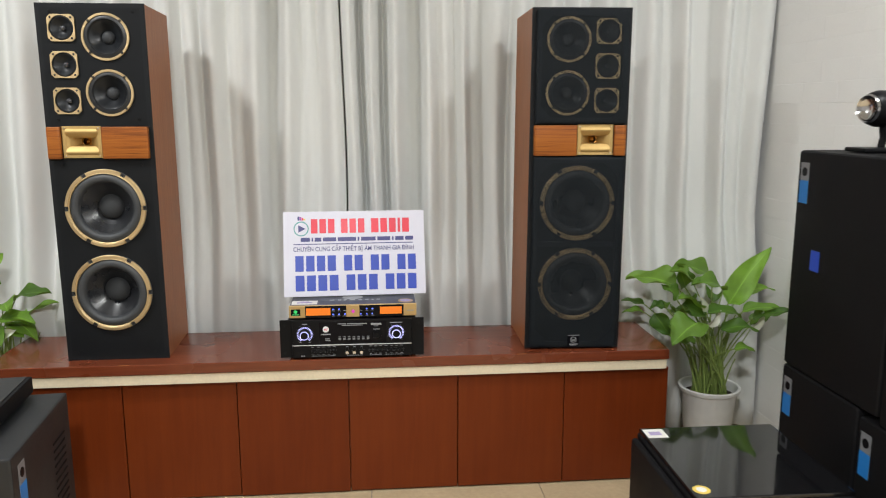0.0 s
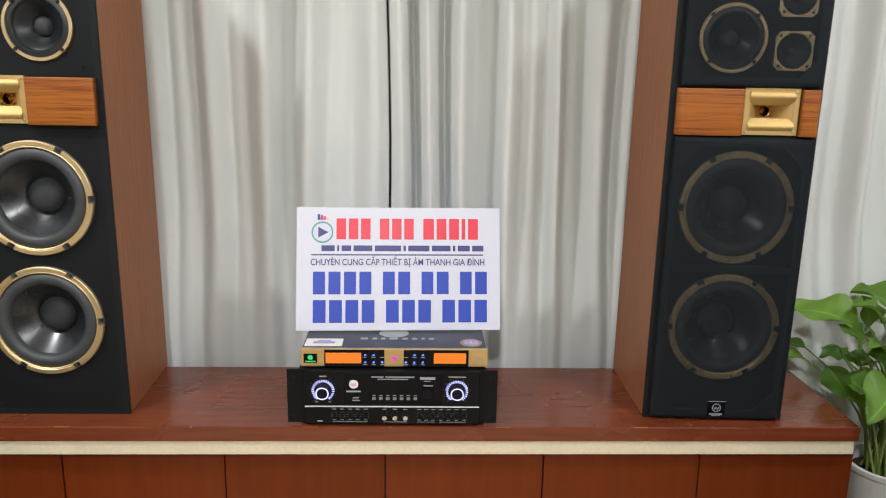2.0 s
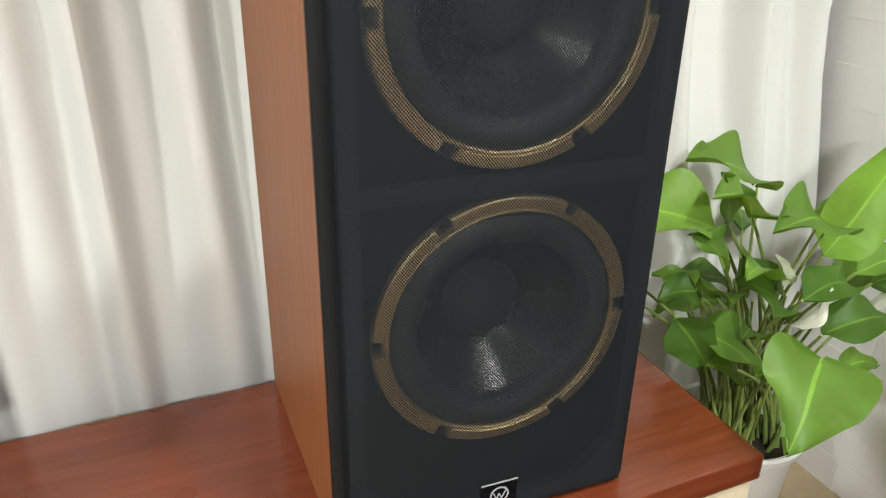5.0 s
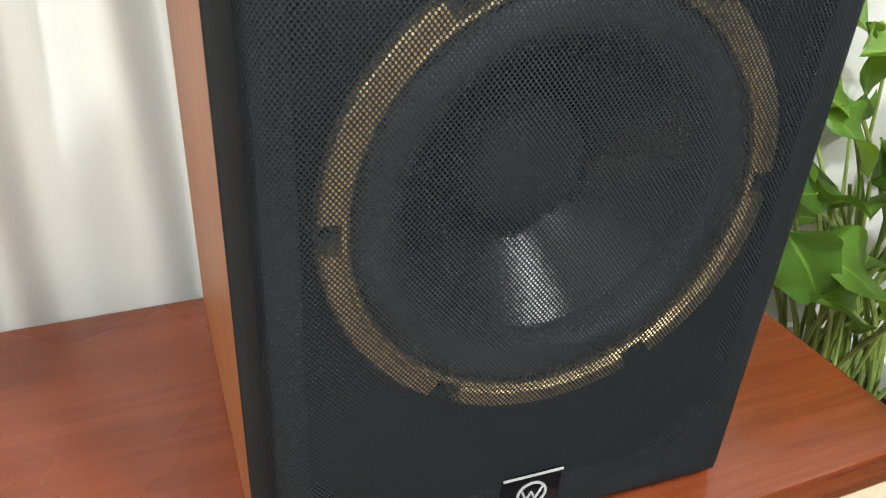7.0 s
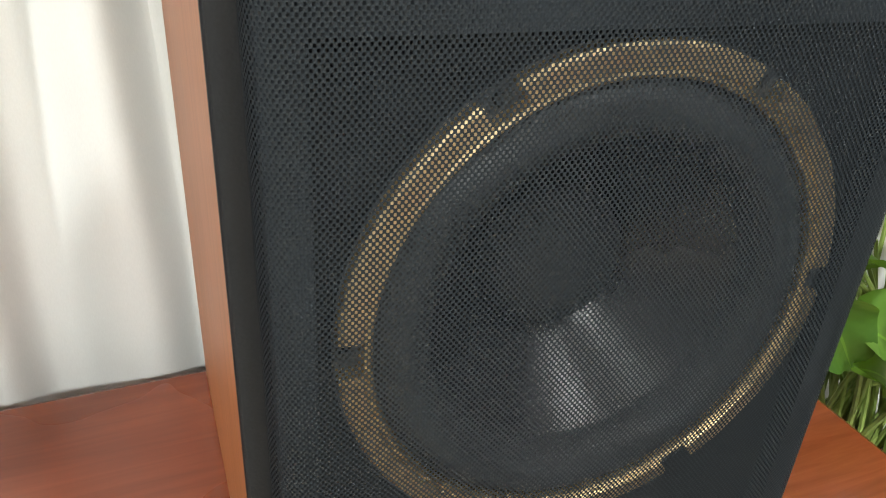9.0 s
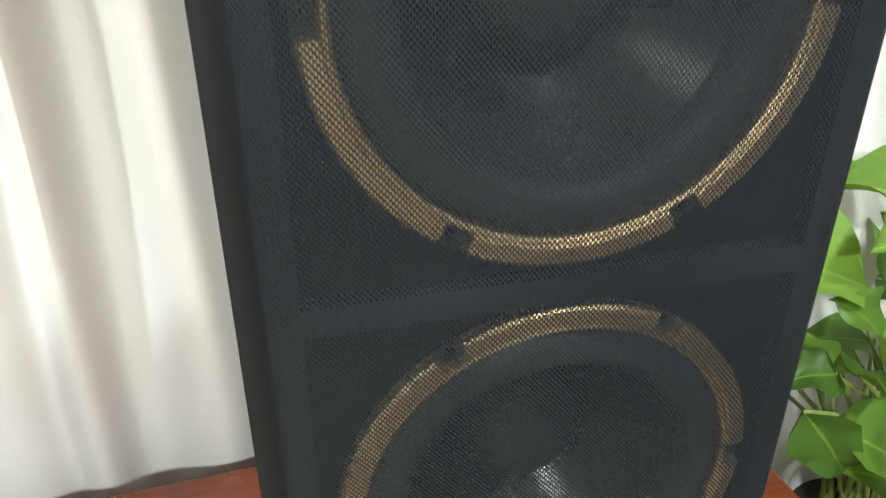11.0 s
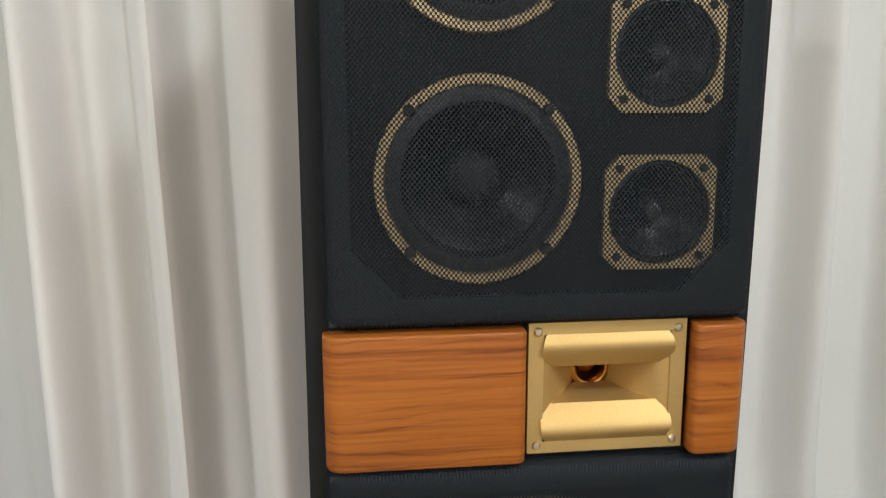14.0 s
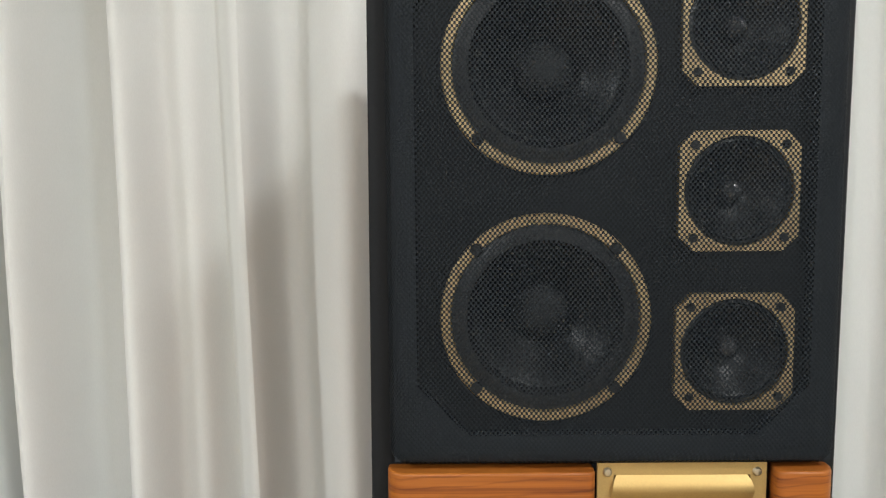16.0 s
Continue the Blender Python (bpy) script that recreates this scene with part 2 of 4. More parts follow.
SIGN_TEAL = speckled("sign_teal", (0.12, 0.33, 0.33), 0.4, 60, 0.05, 0.03)
AMP_BLACK = speckled("amp_front", (0.006, 0.006, 0.007), 0.4, 500, 0.25, 0.12, spec=0.14)
AMP_GLASS = speckled("amp_window", (0.005, 0.005, 0.007), 0.16, 200, 0.2, 0.02, spec=0.12)
MIXER_GOLD = speckled("mixer_gold", (0.60, 0.42, 0.19), 0.38, 700, 0.1, 0.12, metal=0.7)
MIXER_TOP = speckled("mixer_case", (0.045, 0.05, 0.065), 0.42, 700, 0.2, 0.3)
LCD = glowing("lcd_orange", (1.0, 0.22, 0.0), 0.95)
LED_WHITE = glowing("led_white", (0.52, 0.52, 1.0), 2.0)
LED_BLUE = glowing("led_blue", (0.08, 0.14, 1.0), 3.2)
LED_PINK = glowing("led_pink", (0.85, 0.04, 0.6), 0.9)
LED_GREEN = glowing("led_green", (0.02, 0.75, 0.16), 0.9)
PANEL_GLOW = glowing("panel_glow", (1.0, 0.97, 0.93), 4.0, (0.8, 0.8, 0.8))


# ---- mesh helpers ----
def part(name, bm, mat, parent, label="", smooth=False):
    me = bpy.data.meshes.new(name)
    bm.normal_update()
    bm.to_mesh(me)
    bm.free()
    me.materials.append(mat)
    if smooth:
        me.shade_smooth()
        me.set_sharp_from_angle(angle=radians(35))
    ob = new(name, me)
    ob.parent = parent
    if label:
        tagged(ob, label)
    return ob


def again(ob, name, parent, m):
    """One more object on the same mesh."""
    twin = new(name, ob.data)
    twin.parent = parent
    twin.matrix_local = m
    return twin


def thing(name, m, label, category, group="", kind=""):
    e = new(name)
    e.empty_display_size = 0.05
    e.matrix_world = m
    return tagged(e, label, category, group, kind)


def box(x0, x1, y0, y1, z0, z1, bevel=0.0, bm=None, segments=2):
    out = bm or bmesh.new()
    tmp = bmesh.new()
    bmesh.ops.create_cube(tmp, size=1, matrix=Matrix.Translation(((x0 + x1) / 2, (y0 + y1) / 2, (z0 + z1) / 2))
                          @ Matrix.Diagonal((x1 - x0, y1 - y0, z1 - z0, 1)))
    if bevel:
        bmesh.ops.bevel(tmp, geom=tmp.edges[:], offset=bevel, segments=segments, affect="EDGES", profile=0.6)
    join(out, tmp)
    return out


def join(bm, other):
    me = bpy.data.meshes.new("tmp")
    other.to_mesh(me)
    other.free()
    bm.from_mesh(me)
    bpy.data.meshes.remove(me)
    return bm


def lathe(profile, cx, cz, segs=48, bm=None, start=0.0, sweep=2 * math.pi):
    """Turn (radius, y) points round the y axis through (cx, cz)."""
    bm = bm or bmesh.new()
    closed = abs(sweep - 2 * math.pi) < 1e-6
    n = segs if closed else segs + 1
    rings = []
    for r, y in profile:
        if r < 1e-6:
            rings.append([bm.verts.new((cx, y, cz))] * n)
        else:
            rings.append([bm.verts.new((cx + r * math.cos(start + sweep * i / segs), y, cz + r * math.sin(start + sweep * i / segs))) for i in range(n)])
    for a, b in zip(rings, rings[1:]):
        for i in range(segs):
            j = (i + 1) % n
            quad = []
            for v in (a[i], a[j], b[j], b[i]):
                if v not in quad:
                    quad.append(v)
            if len(quad) > 2:
                bm.faces.new(quad)
    if not closed:
        for i in (0, segs):
            bm.faces.new([ring[i] for ring in rings])
    bmesh.ops.recalc_face_normals(bm, faces=bm.faces[:])
    return bm


def turned(profile, cx, cy, segs=40, bm=None):
    """Turn (radius, z) points round an upright axis."""
    bm = bm or bmesh.new()
    rings = []
    for r, z in profile:
        if r < 1e-6:
            rings.append([bm.verts.new((cx, cy, z))] * segs)
        else:
            rings.append([bm.verts.new((cx + r * math.cos(2 * math.pi * i / segs), cy + r * math.sin(2 * math.pi * i / segs), z)) for i in range(segs)])
    for a, b in zip(rings, rings[1:]):
        for i in range(segs):
            j = (i + 1) % segs
            quad = []
            for v in (a[i], a[j], b[j], b[i]):
                if v not in quad:
                    quad.append(v)
            if len(quad) > 2:
                bm.faces.new(quad)
    bmesh.ops.recalc_face_normals(bm, faces=bm.faces[:])
    return bm


def sheet_with_holes(outline, holes, y0, y1):
    """A board between y0 (front) and y1 with holes right through; all loops in (x, z)."""
    bm = bmesh.new()
    edges = []
    for loop in (outline, *holes):
        vs = [bm.verts.new((x, y0, z)) for x, z in loop]
        edges += [bm.edges.new((vs[i], vs[(i + 1) % len(vs)])) for i in range(len(vs))]
    bmesh.ops.triangle_fill(bm, use_beauty=True, edges=edges, normal=(0, -1, 0))
    if y1 != y0:
        faces = bm.faces[:]
        ext = bmesh.ops.extrude_face_region(bm, geom=faces)
        bmesh.ops.translate(bm, vec=(0, y1 - y0, 0), verts=[g for g in ext["geom"] if isinstance(g, bmesh.types.BMVert)])
    bmesh.ops.recalc_face_normals(bm, faces=bm.faces[:])
    return bm


def circle(cx, cz, r, n=48):
    return [(cx + r * math.cos(2 * math.pi * i / n), cz + r * math.sin(2 * math.pi * i / n)) for i in range(n)]


def octagon(cx, cz, half, cut, halfz=None):
    hz = halfz or half
    return [(cx - half + cut, cz - hz), (cx + half - cut, cz - hz), (cx + half, cz - hz + cut), (cx + half, cz + hz - cut),
            (cx + half - cut, cz + hz), (cx - half + cut, cz + hz), (cx - half, cz + hz - cut), (cx - half, cz - hz + cut)]


def rect(x0, x1, z0, z1):
    return [(x0, z0), (x1, z0), (x1, z1), (x0, z1)]


def slab(x0, x1, z0, z1, y, depth=0.0006, bm=None):
    """A thin upright plate, front at y."""
    return box(x0, x1, y, y + depth, z0, z1, bm=bm)


def tube(points, radius, bm=None, sides=6, taper=1.0):
    bm = bm or bmesh.new()
    rings = []
    for i, p in enumerate(points):
        a, b = points[max(0, i - 1)], points[min(len(points) - 1, i + 1)]
        d = (Vector(b) - Vector(a)).normalized()
        side = d.cross(Vector((0.31, 0.9, 0.3))).normalized()
        up = d.cross(side)
        r = radius * (1 + (taper - 1) * i / (len(points) - 1))
        rings.append([bm.verts.new(Vector(p) + r * (math.cos(2 * math.pi * k / sides) * side + math.sin(2 * math.pi * k / sides) * up)) for k in range(sides)])
    for a, b in zip(rings, rings[1:]):
        for k in range(sides):
            bm.faces.new((a[k], a[(k + 1) % sides], b[(k + 1) % sides], b[k]))
    bm.faces.new(rings[0][::-1])
    bm.faces.new(rings[-1])
    return bm


# ---- the room ----
YAW = 2.5
WALLS = pose(0.35, -0.017, 0, 0, 0, YAW)


def structure(name, bm, mat, m, label, category, smooth=False):
    ob = part(name, bm, mat, None, label, smooth)
    ob.matrix_world = m
    return tagged(ob, label, category, kind="structure")


structure("floor", box(-3.0, 0.75, -4.6, 0.74, -0.12, -0.004), GROUT, WALLS, "beige glazed tiled floor with thin joints", "floor")
structure("ceiling", box(-3.0, 0.75, -4.6, 0.74, 2.75, 2.9), CEILING_DULLED, WALLS, "plain unseen ceiling, white dulled to cut bounce light", "ceiling")
structure("wall_back", box(-3.0, 0.75, 0.60, 0.74, -0.004, 2.75), WALL_WHITE, WALLS, "white painted wall behind the curtains", "wall")
# left and front walls are added out of view to shape the light
structure("wall_left", box(-3.14, -3.0, -4.6, 0.74, -0.12, 2.9), WALL_UNSEEN, WALLS, "unseen side wall, greyed to cut bounce light", "wall")
structure("wall_front", box(-3.0, 0.75, -4.74, -4.6, -0.12, 2.9), WALL_UNSEEN, WALLS, "unseen front wall, greyed to cut bounce light", "wall")
wall_right = structure("wall_right", box(0.575, 0.75, -4.6, 0.60, -0.004, 2.75), WALL_WHITE, WALLS,
                       "white painted brick wall beside the curtains", "wall")

CURTAIN_LINE = 0.548
# the deeper pleats: place along the wall, spread to either side, how far they stand out
PLEATS = [(-1.765, 0.05, 0.04, 0.062), (-1.690, 0.03, 0.03, 0.030), (-1.605, 0.032, 0.045, 0.060), (-1.525, 0.03, 0.03, 0.028), (-1.450, 0.050, 0.024, 0.070),
          (-1.352, 0.024, 0.050, 0.070), (-1.270, 0.045, 0.045, 0.046), (-1.178, 0.060, 0.040, 0.078), (-1.105, 0.044, 0.024, 0.078), (-1.030, 0.026, 0.036, 0.080),
          (-0.940, 0.024, 0.042, 0.084), (-0.812, 0.020, 0.050, 0.076), (-0.735, 0.050, 0.045, 0.046), (-0.660, 0.030, 0.022, 0.064), (-0.535, 0.045, 0.040, 0.060),
          (-0.450, 0.032, 0.035, 0.045), (-0.345, 0.040, 0.045, 0.066), (-0.230, 0.045, 0.035, 0.055), (-0.120, 0.035, 0.045, 0.066), (-0.030, 0.030, 0.030, 0.035),
          (0.060, 0.035, 0.050, 0.058), (0.205, 0.030, 0.035, 0.066), (0.375, 0.030, 0.038, 0.066), (0.450, 0.030, 0.030, 0.034), (0.525, 0.040, 0.045, 0.056)]
PLEATS += [(-1.84 - 0.118 * i + 0.022 * math.sin(2.3 * i), 0.045, 0.05, 0.074 + 0.012 * math.sin(1.7 * i)) for i in range(10)]


def fold(x):
    """How far the curtain stands out at x along the wall."""
    crest = 0.0
    for at, left, right, depth in PLEATS:
        u = (x - at) / (1.15 * left if x < at else right)
        if abs(u) < 1.25:
            crest += (1.5 * depth * (0.5 + 0.5 * math.cos(math.pi * u / 1.25)) ** 0.62) ** 3
    return crest ** (1 / 3)


def curtain(name, x0, x1, label):
    bm = bmesh.new()
    n, rows = int((x1 - x0) / 0.004), 24
    grid = []
    # the cloth is too stiff for a sharp crease: average the folds over a few centimetres
    weights = [math.exp(-0.5 * (k / 2.0) ** 2) for k in range(-11, 12)]
    step = (x1 - x0) / n
    soft = [sum(w * fold(x0 + (i + k - 11) * step) for k, w in enumerate(weights)) / sum(weights) for i in range(n + 1)]
    for j in range(rows + 1):
        z = 0.015 + (2.70 - 0.015) * j / rows
        row = []
        for i in range(n + 1):
            x = x0 + (x1 - x0) * i / n
            lean = 0.012 * math.sin(1.7 * z + 6 * x) + 0.006 * math.sin(3.9 * z + 13 * x)
            spread = 0.86 + 0.14 * math.cos(2.1 * z + 3 * x)
            # low down the cloth is pressed flat and forward against the cabinet
            k = min(1.0, max(0.0, (0.95 - z) / 0.45))
            k = k * k * (3 - 2 * k)
            row.append(bm.verts.new((x + lean, CURTAIN_LINE - 0.085 * k - soft[i] * spread * (1 - 0.5 * k), z)))
        grid.append(row)
    for j in range(rows):
        for i in range(n):
            bm.faces.new((grid[j][i], grid[j][i + 1], grid[j + 1][i + 1], grid[j + 1][i]))
    ob = part(name, bm, CURTAIN, None, smooth=True)
    ob.matrix_world = WALLS
    solid = ob.modifiers.new("thickness", "SOLIDIFY")
    solid.thickness, solid.offset = 0.002, 1
    return tagged(ob, label, "curtain", "curtains along the wall")


curtain("curtain", -2.96, -1.1475, "pale grey pleated floor-length curtain, drawn closed")
curtain("curtain", -1.1390, 0.56, "pale grey pleated floor-length curtain, drawn closed")


# ---- the low cabinet ----
def low_cabinet():
    e = thing("low_cabinet", WALLS, "long low dark red-brown stained wooden media cabinet", "cabinet")
    L = 2.31
    part("top", box(-L, 0.0, 0.0, 0.370, 0.464, 0.5, 0.003), CABINET, e, "dark red polished wooden top with a worn edge")
    part("strip", box(-L + 0.01, -0.006, 0.006, 0.06, 0.428, 0.462, 0.001), CREAM, e, "cream strip under the top")
    part("carcass", box(-L + 0.012, -0.010, 0.055, 0.368, 0.012, 0.463, 0.001), CABINET, e)
    part("plinth", box(-L + 0.03, -0.02, 0.065, 0.35, 0.0, 0.013), CABINET, e)
    rng = random.Random(3)
    for i in range(8):
        x = -L + 0.2 + 0.26 * i + rng.uniform(-0.09, 0.09)
        n = rng.choice((0.005, 0.009, 0.016, 0.035))
        part("worn_edge", box(x, x + n, -0.0004, 0.002, 0.4985, 0.5003, 0.0005, segments=1), BAND, e, "pale chip in the worn edge")
    w = 0.378
    first = None
    for i in range(6):
        x0 = -0.366 + (i - 5) * w
        bm = box(0.0015, w - 0.0015, 0.028, 0.053, 0.006, 0.426, 0.0018)
        door = part("door", bm, CABINET_DOOR, e) if first is None else again(first, "door", e, Matrix())
        first = first or door
        door.matrix_local = pose(x0, (0.0, 0.003, -0.001, 0.002, 0.0, 0.0015)[i], 0)
    return e


low_cabinet()


# ---- tall loudspeakers ----
def notched_ring(cx, cz, R):
    """Rim of the woofer: flat gold band with six notches and a raised inner lip."""
    bm = bmesh.new()
    half, rings = 0.068, []
    angles = []
    for k in range(6):
        a = radians(60 * k)
        angles += [(a - half, 1), (a - half + 0.004, 0), (a + half - 0.004, 0), (a + half, 1)]
        angles += [(a + half + (radians(60) - 2 * half) * i / 9, 1) for i in range(1, 9)]
    for a, high in angles:
        y = -0.0115 if high else -0.0032
        prof = [(0.112, -0.002), (0.1128, -0.0095), (0.1145, -0.0108), (0.1165, -0.0100), (0.1178, y), (0.1262, y), (R, y + 0.0018), (R, -0.002)]
        rings.append([bm.verts.new((cx + r * math.cos(a), yy, cz + r * math.sin(a))) for r, yy in prof])
    for i, ring in enumerate(rings):
        nxt = rings[(i + 1) % len(rings)]
        for j in range(len(ring) - 1):
            bm.faces.new((ring[j], ring[j + 1], nxt[j + 1], nxt[j]))
    bmesh.ops.recalc_face_normals(bm, faces=bm.faces[:])
    return bm


def woofer(parent, cx, cz):
    R = 0.128
    e = part("woofer", lathe([(R + 0.001, -0.001), (R + 0.001, -0.0035), (0.112, -0.0035), (0.112, 0.004)], cx, cz, 72), RUBBER, parent, "ten-inch black woofer", True)
    bm = notched_ring(cx, cz, R)
    part("ring", bm, GOLD, e, "gold rim with six notches", True)
    part("surround", lathe([(0.1135, -0.003), (0.110, -0.007), (0.104, -0.0112), (0.097, -0.0122), (0.090, -0.0095), (0.085, -0.003), (0.083, 0.006)], cx, cz, 72), RUBBER, e, smooth=True)
    part("cone", lathe([(0.0845, 0.005), (0.082, 0.008), (0.075, 0.016), (0.06, 0.033), (0.045, 0.047), (0.038, 0.053)], cx, cz, 72), CONE, e, smooth=True)
    part("dust_cap", lathe([(0.041, 0.051), (0.039, 0.044), (0.033, 0.037), (0.022, 0.031), (0.010, 0.0285), (0, 0.028)], cx, cz, 48), CAP, e, smooth=True)
    bolt = None
    for k in range(6):
        a = radians(60 * k)
        bm = lathe([(0, -0.0062), (0.0025, -0.0062), (0.003, -0.0035)], 0, 0, 10)
        bolt_k = part("bolt", bm, SCREW, e) if bolt is None else again(bolt, "bolt", e, Matrix())
        bolt = bolt or bolt_k
        bolt_k.matrix_local = pose(cx + 0.123 * math.cos(a), 0, cz + 0.123 * math.sin(a))


def midrange(parent, cx, cz):
    R = 0.0735
    e = part("midrange", lathe([(R, 0.0), (R, -0.005), (R - 0.001, -0.006), (0.0665, -0.006), (0.0655, -0.004), (0.0630, 0.004)], cx, cz, 64), GOLD, parent, "midrange driver with a gold rim", True)
    part("surround", lathe([(0.0662, -0.0035), (0.062, -0.004), (0.0590, -0.0055), (0.055, -0.0055), (0.052, -0.002), (0.0505, 0.001)], cx, cz, 64), RUBBER_DARK, e, smooth=True)
    part("cone", lathe([(0.051, 0.001), (0.049, 0.002), (0.040, 0.012), (0.030, 0.021), (0.018, 0.030)], cx, cz, 64), CONE_MATT, e, smooth=True)
    part("dust_cap", lathe([(0.021, 0.028), (0.019, 0.022), (0.013, 0.017), (0.006, 0.0148), (0, 0.0145)], cx, cz, 40), CAP, e, smooth=True)
    bolt = None
    for sx in (-0.05, 0.05):
        for sz in (-0.0505, 0.0505):
            bm = lathe([(0, -0.0088), (0.0034, -0.0088), (0.0042, -0.0075), (0.0042, -0.005)], 0, 0, 12)
            b = part("bolt", bm, SCREW, e) if bolt is None else again(bolt, "bolt", e, Matrix())
            bolt = bolt or b
            b.matrix_local = pose(cx + sx * 0.965, 0, cz + sz * 0.965)


def tweeter(parent, cx, cz):
    e = part("tweeter", sheet_with_holes(octagon(cx, cz, 0.0412, 0.0105), [circle(cx, cz, 0.0378, 40)], -0.006, 0.001), GOLD, parent, "tweeter with a square gold plate")
    part("cone", lathe([(0.0380, -0.001), (0.0365, -0.003), (0.0345, -0.0035), (0.0335, -0.002), (0.0325, -0.003), (0.031, -0.002), (0.024, 0.005), (0.014, 0.012), (0.0085, 0.014)], cx, cz, 48), CONE_MATT, e, smooth=True)
    part("dome", lathe([(0.009, 0.014), (0.0088, 0.009), (0.0065, 0.0045), (0.0035, 0.0028), (0, 0.0023)], cx, cz, 28), DOME, e, "small glossy dome", True)
    bolt = None
    for sx in (-0.031, 0.031):
        for sz in (-0.0318, 0.0318):
            bm = lathe([(0, -0.0082), (0.0026, -0.0082), (0.0032, -0.0072), (0.0032, -0.005)], 0, 0, 10)
            b = part("bolt", bm, SCREW, e) if bolt is None else again(bolt, "bolt", e, Matrix())
            bolt = bolt or b
            b.matrix_local = pose(cx + sx, 0, cz + sz)


def horn(parent, x0, x1, z0, z1):
    """Gold horn: flange, flared mouth with rolled upper and lower lips, throat."""
    cx, cz = (x0 + x1) / 2, (z0 + z1) / 2
    y = -0.007
    mouth = rect(x0 + 0.0115, x1 - 0.0115, z0 + 0.009, z1 - 0.009)
    e = part("horn", sheet_with_holes(rect(x0, x1, z0, z1), [mouth], y, y + 0.004), HORN_GOLD, parent, "brushed gold horn tweeter with a square flange")
    tw, th = 0.0125, 0.0120
    w, h = (x1 - x0) / 2 - 0.0115, (z1 - z0) / 2 - 0.009
    # side walls run straight in to the throat, lips roll over above and below
    steps = 16
    for s in (1, -1):
        bm = bmesh.new()
        rows = []
        for i in range(steps + 1):
            if i <= 9:
                # the lip swells out of the flange, then leans back to a crisp ridge
                f = i / 9
                zz = h - 0.0270 * f
                yy = y - 0.0062 * math.sin(math.pi * min(1.0, f / 0.45) / 2) ** 1.2 + 0.0190 * max(0.0, f - 0.22) ** 1.4
                ww = w - 0.002 + 0.004 * math.sin(math.pi * f) ** 0.7
            else:
                g = (i - 9) / (steps - 9)
                zz = (h - 0.0270) + (th - (h - 0.0270)) * g
                yy = y + 0.0070 + 0.037 * g
                ww = w - 0.002 + (tw - w + 0.002) * g ** 0.85
            rows.append((bm.verts.new((cx - ww, yy, cz + s * zz)), bm.verts.new((cx + ww, yy, cz + s * zz))))
        for a, b in zip(rows, rows[1:]):
            bm.faces.new((a[0], a[1], b[1], b[0]))
        for end in (0, 1):
            bm.faces.new([pair[end] for pair in rows[:10]]).smooth = False
        part("lip", bm, HORN_GOLD, e, "rolled gold lip", True)
    for s in (1, -1):
        bm = bmesh.new()
        rows = []
        for i in range(steps + 1):
            g = i / steps
            ww = w + (tw - w) * g ** 0.75
            hh = h + (th - h) * g ** 0.9
            yy = y + 0.002 + 0.045 * g
            rows.append((bm.verts.new((cx + s * ww, yy, cz - hh)), bm.verts.new((cx + s * ww, yy, cz + hh))))
        for a, b in zip(rows, rows[1:]):
            bm.faces.new((a[0], a[1], b[1], b[0]))
        part("side_wall", bm, HORN_GOLD, e, smooth=True)
    throat = part("throat", lathe([(0.0165, 0.036), (0.0135, 0.0345), (0.0122, 0.0350), (0.0118, 0.038), (0.0115, 0.062), (0.0, 0.062)], cx, cz, 28), HORN_SHADED, e, "gold throat with its recess shade put into the colour", True)
    part("phase_plug", lathe([(0.0092, 0.062), (0.0092, 0.052), (0.0075, 0.0465), (0.004, 0.0440), (0.0, 0.0435)], cx, cz, 24), HORN_SHADED, throat, smooth=True)
    bolt = None
    for sx in (-1, 1):
        for sz in (-1, 1):
            bm = lathe([(0, y - 0.0022), (0.0024, y - 0.002), (0.0034, y - 0.0008), (0.0034, y)], 0, 0, 12)
            b = part("bolt", bm, SCREW_BRIGHT, e) if bolt is None else again(bolt, "bolt", e, Matrix())
            bolt = bolt or b
            b.matrix_local = pose(cx + sx * (w + 0.0045), 0, cz + sz * (h + 0.0025))


def rounded_block(outer, inner, y0, z0, z1, radius):
    """Block from x = outer to inner whose outer front corner is rounded."""
    bm = bmesh.new()
    d = 1 if inner > outer else -1
    pts = [(outer, 0.0)]
    for k in range(7):
        a = radians(15 * k)
        pts.append((outer + d * radius * (1 - math.cos(a)), y0 + radius * (1 - math.sin(a))))
    pts += [(inner - d * 0.006 * (1 - math.sin(radians(a))), y0 + 0.006 * (1 - math.cos(radians(a)))) for a in (0, 22, 45, 68, 90)]
    pts += [(inner, 0.0)]
    loops = []
    for inset, z in ((0.0016, z0), (0.0004, z0 + 0.0006), (0.0, z0 + 0.002), (0.0, z1 - 0.002), (0.0004, z1 - 0.0006), (0.0016, z1)):
        mx, my = (outer + inner) / 2, -0.004
        loops.append([bm.verts.new((x + inset * (1 if x < mx else -1), min(y + inset, 0.0), z)) for x, y in pts])
    n = len(pts)
    for a, b in zip(loops, loops[1:]):
        for i in range(n):
            bm.faces.new((a[i], a[(i + 1) % n], b[(i + 1) % n], b[i]))
    bm.faces.new(loops[0])
    bm.faces.new(loops[-1])
    bmesh.ops.recalc_face_normals(bm, faces=bm.faces[:])
    for f in bm.faces:
        f.smooth = len(f.verts) == 4 and abs(f.normal.z) < 0.9
    return bm


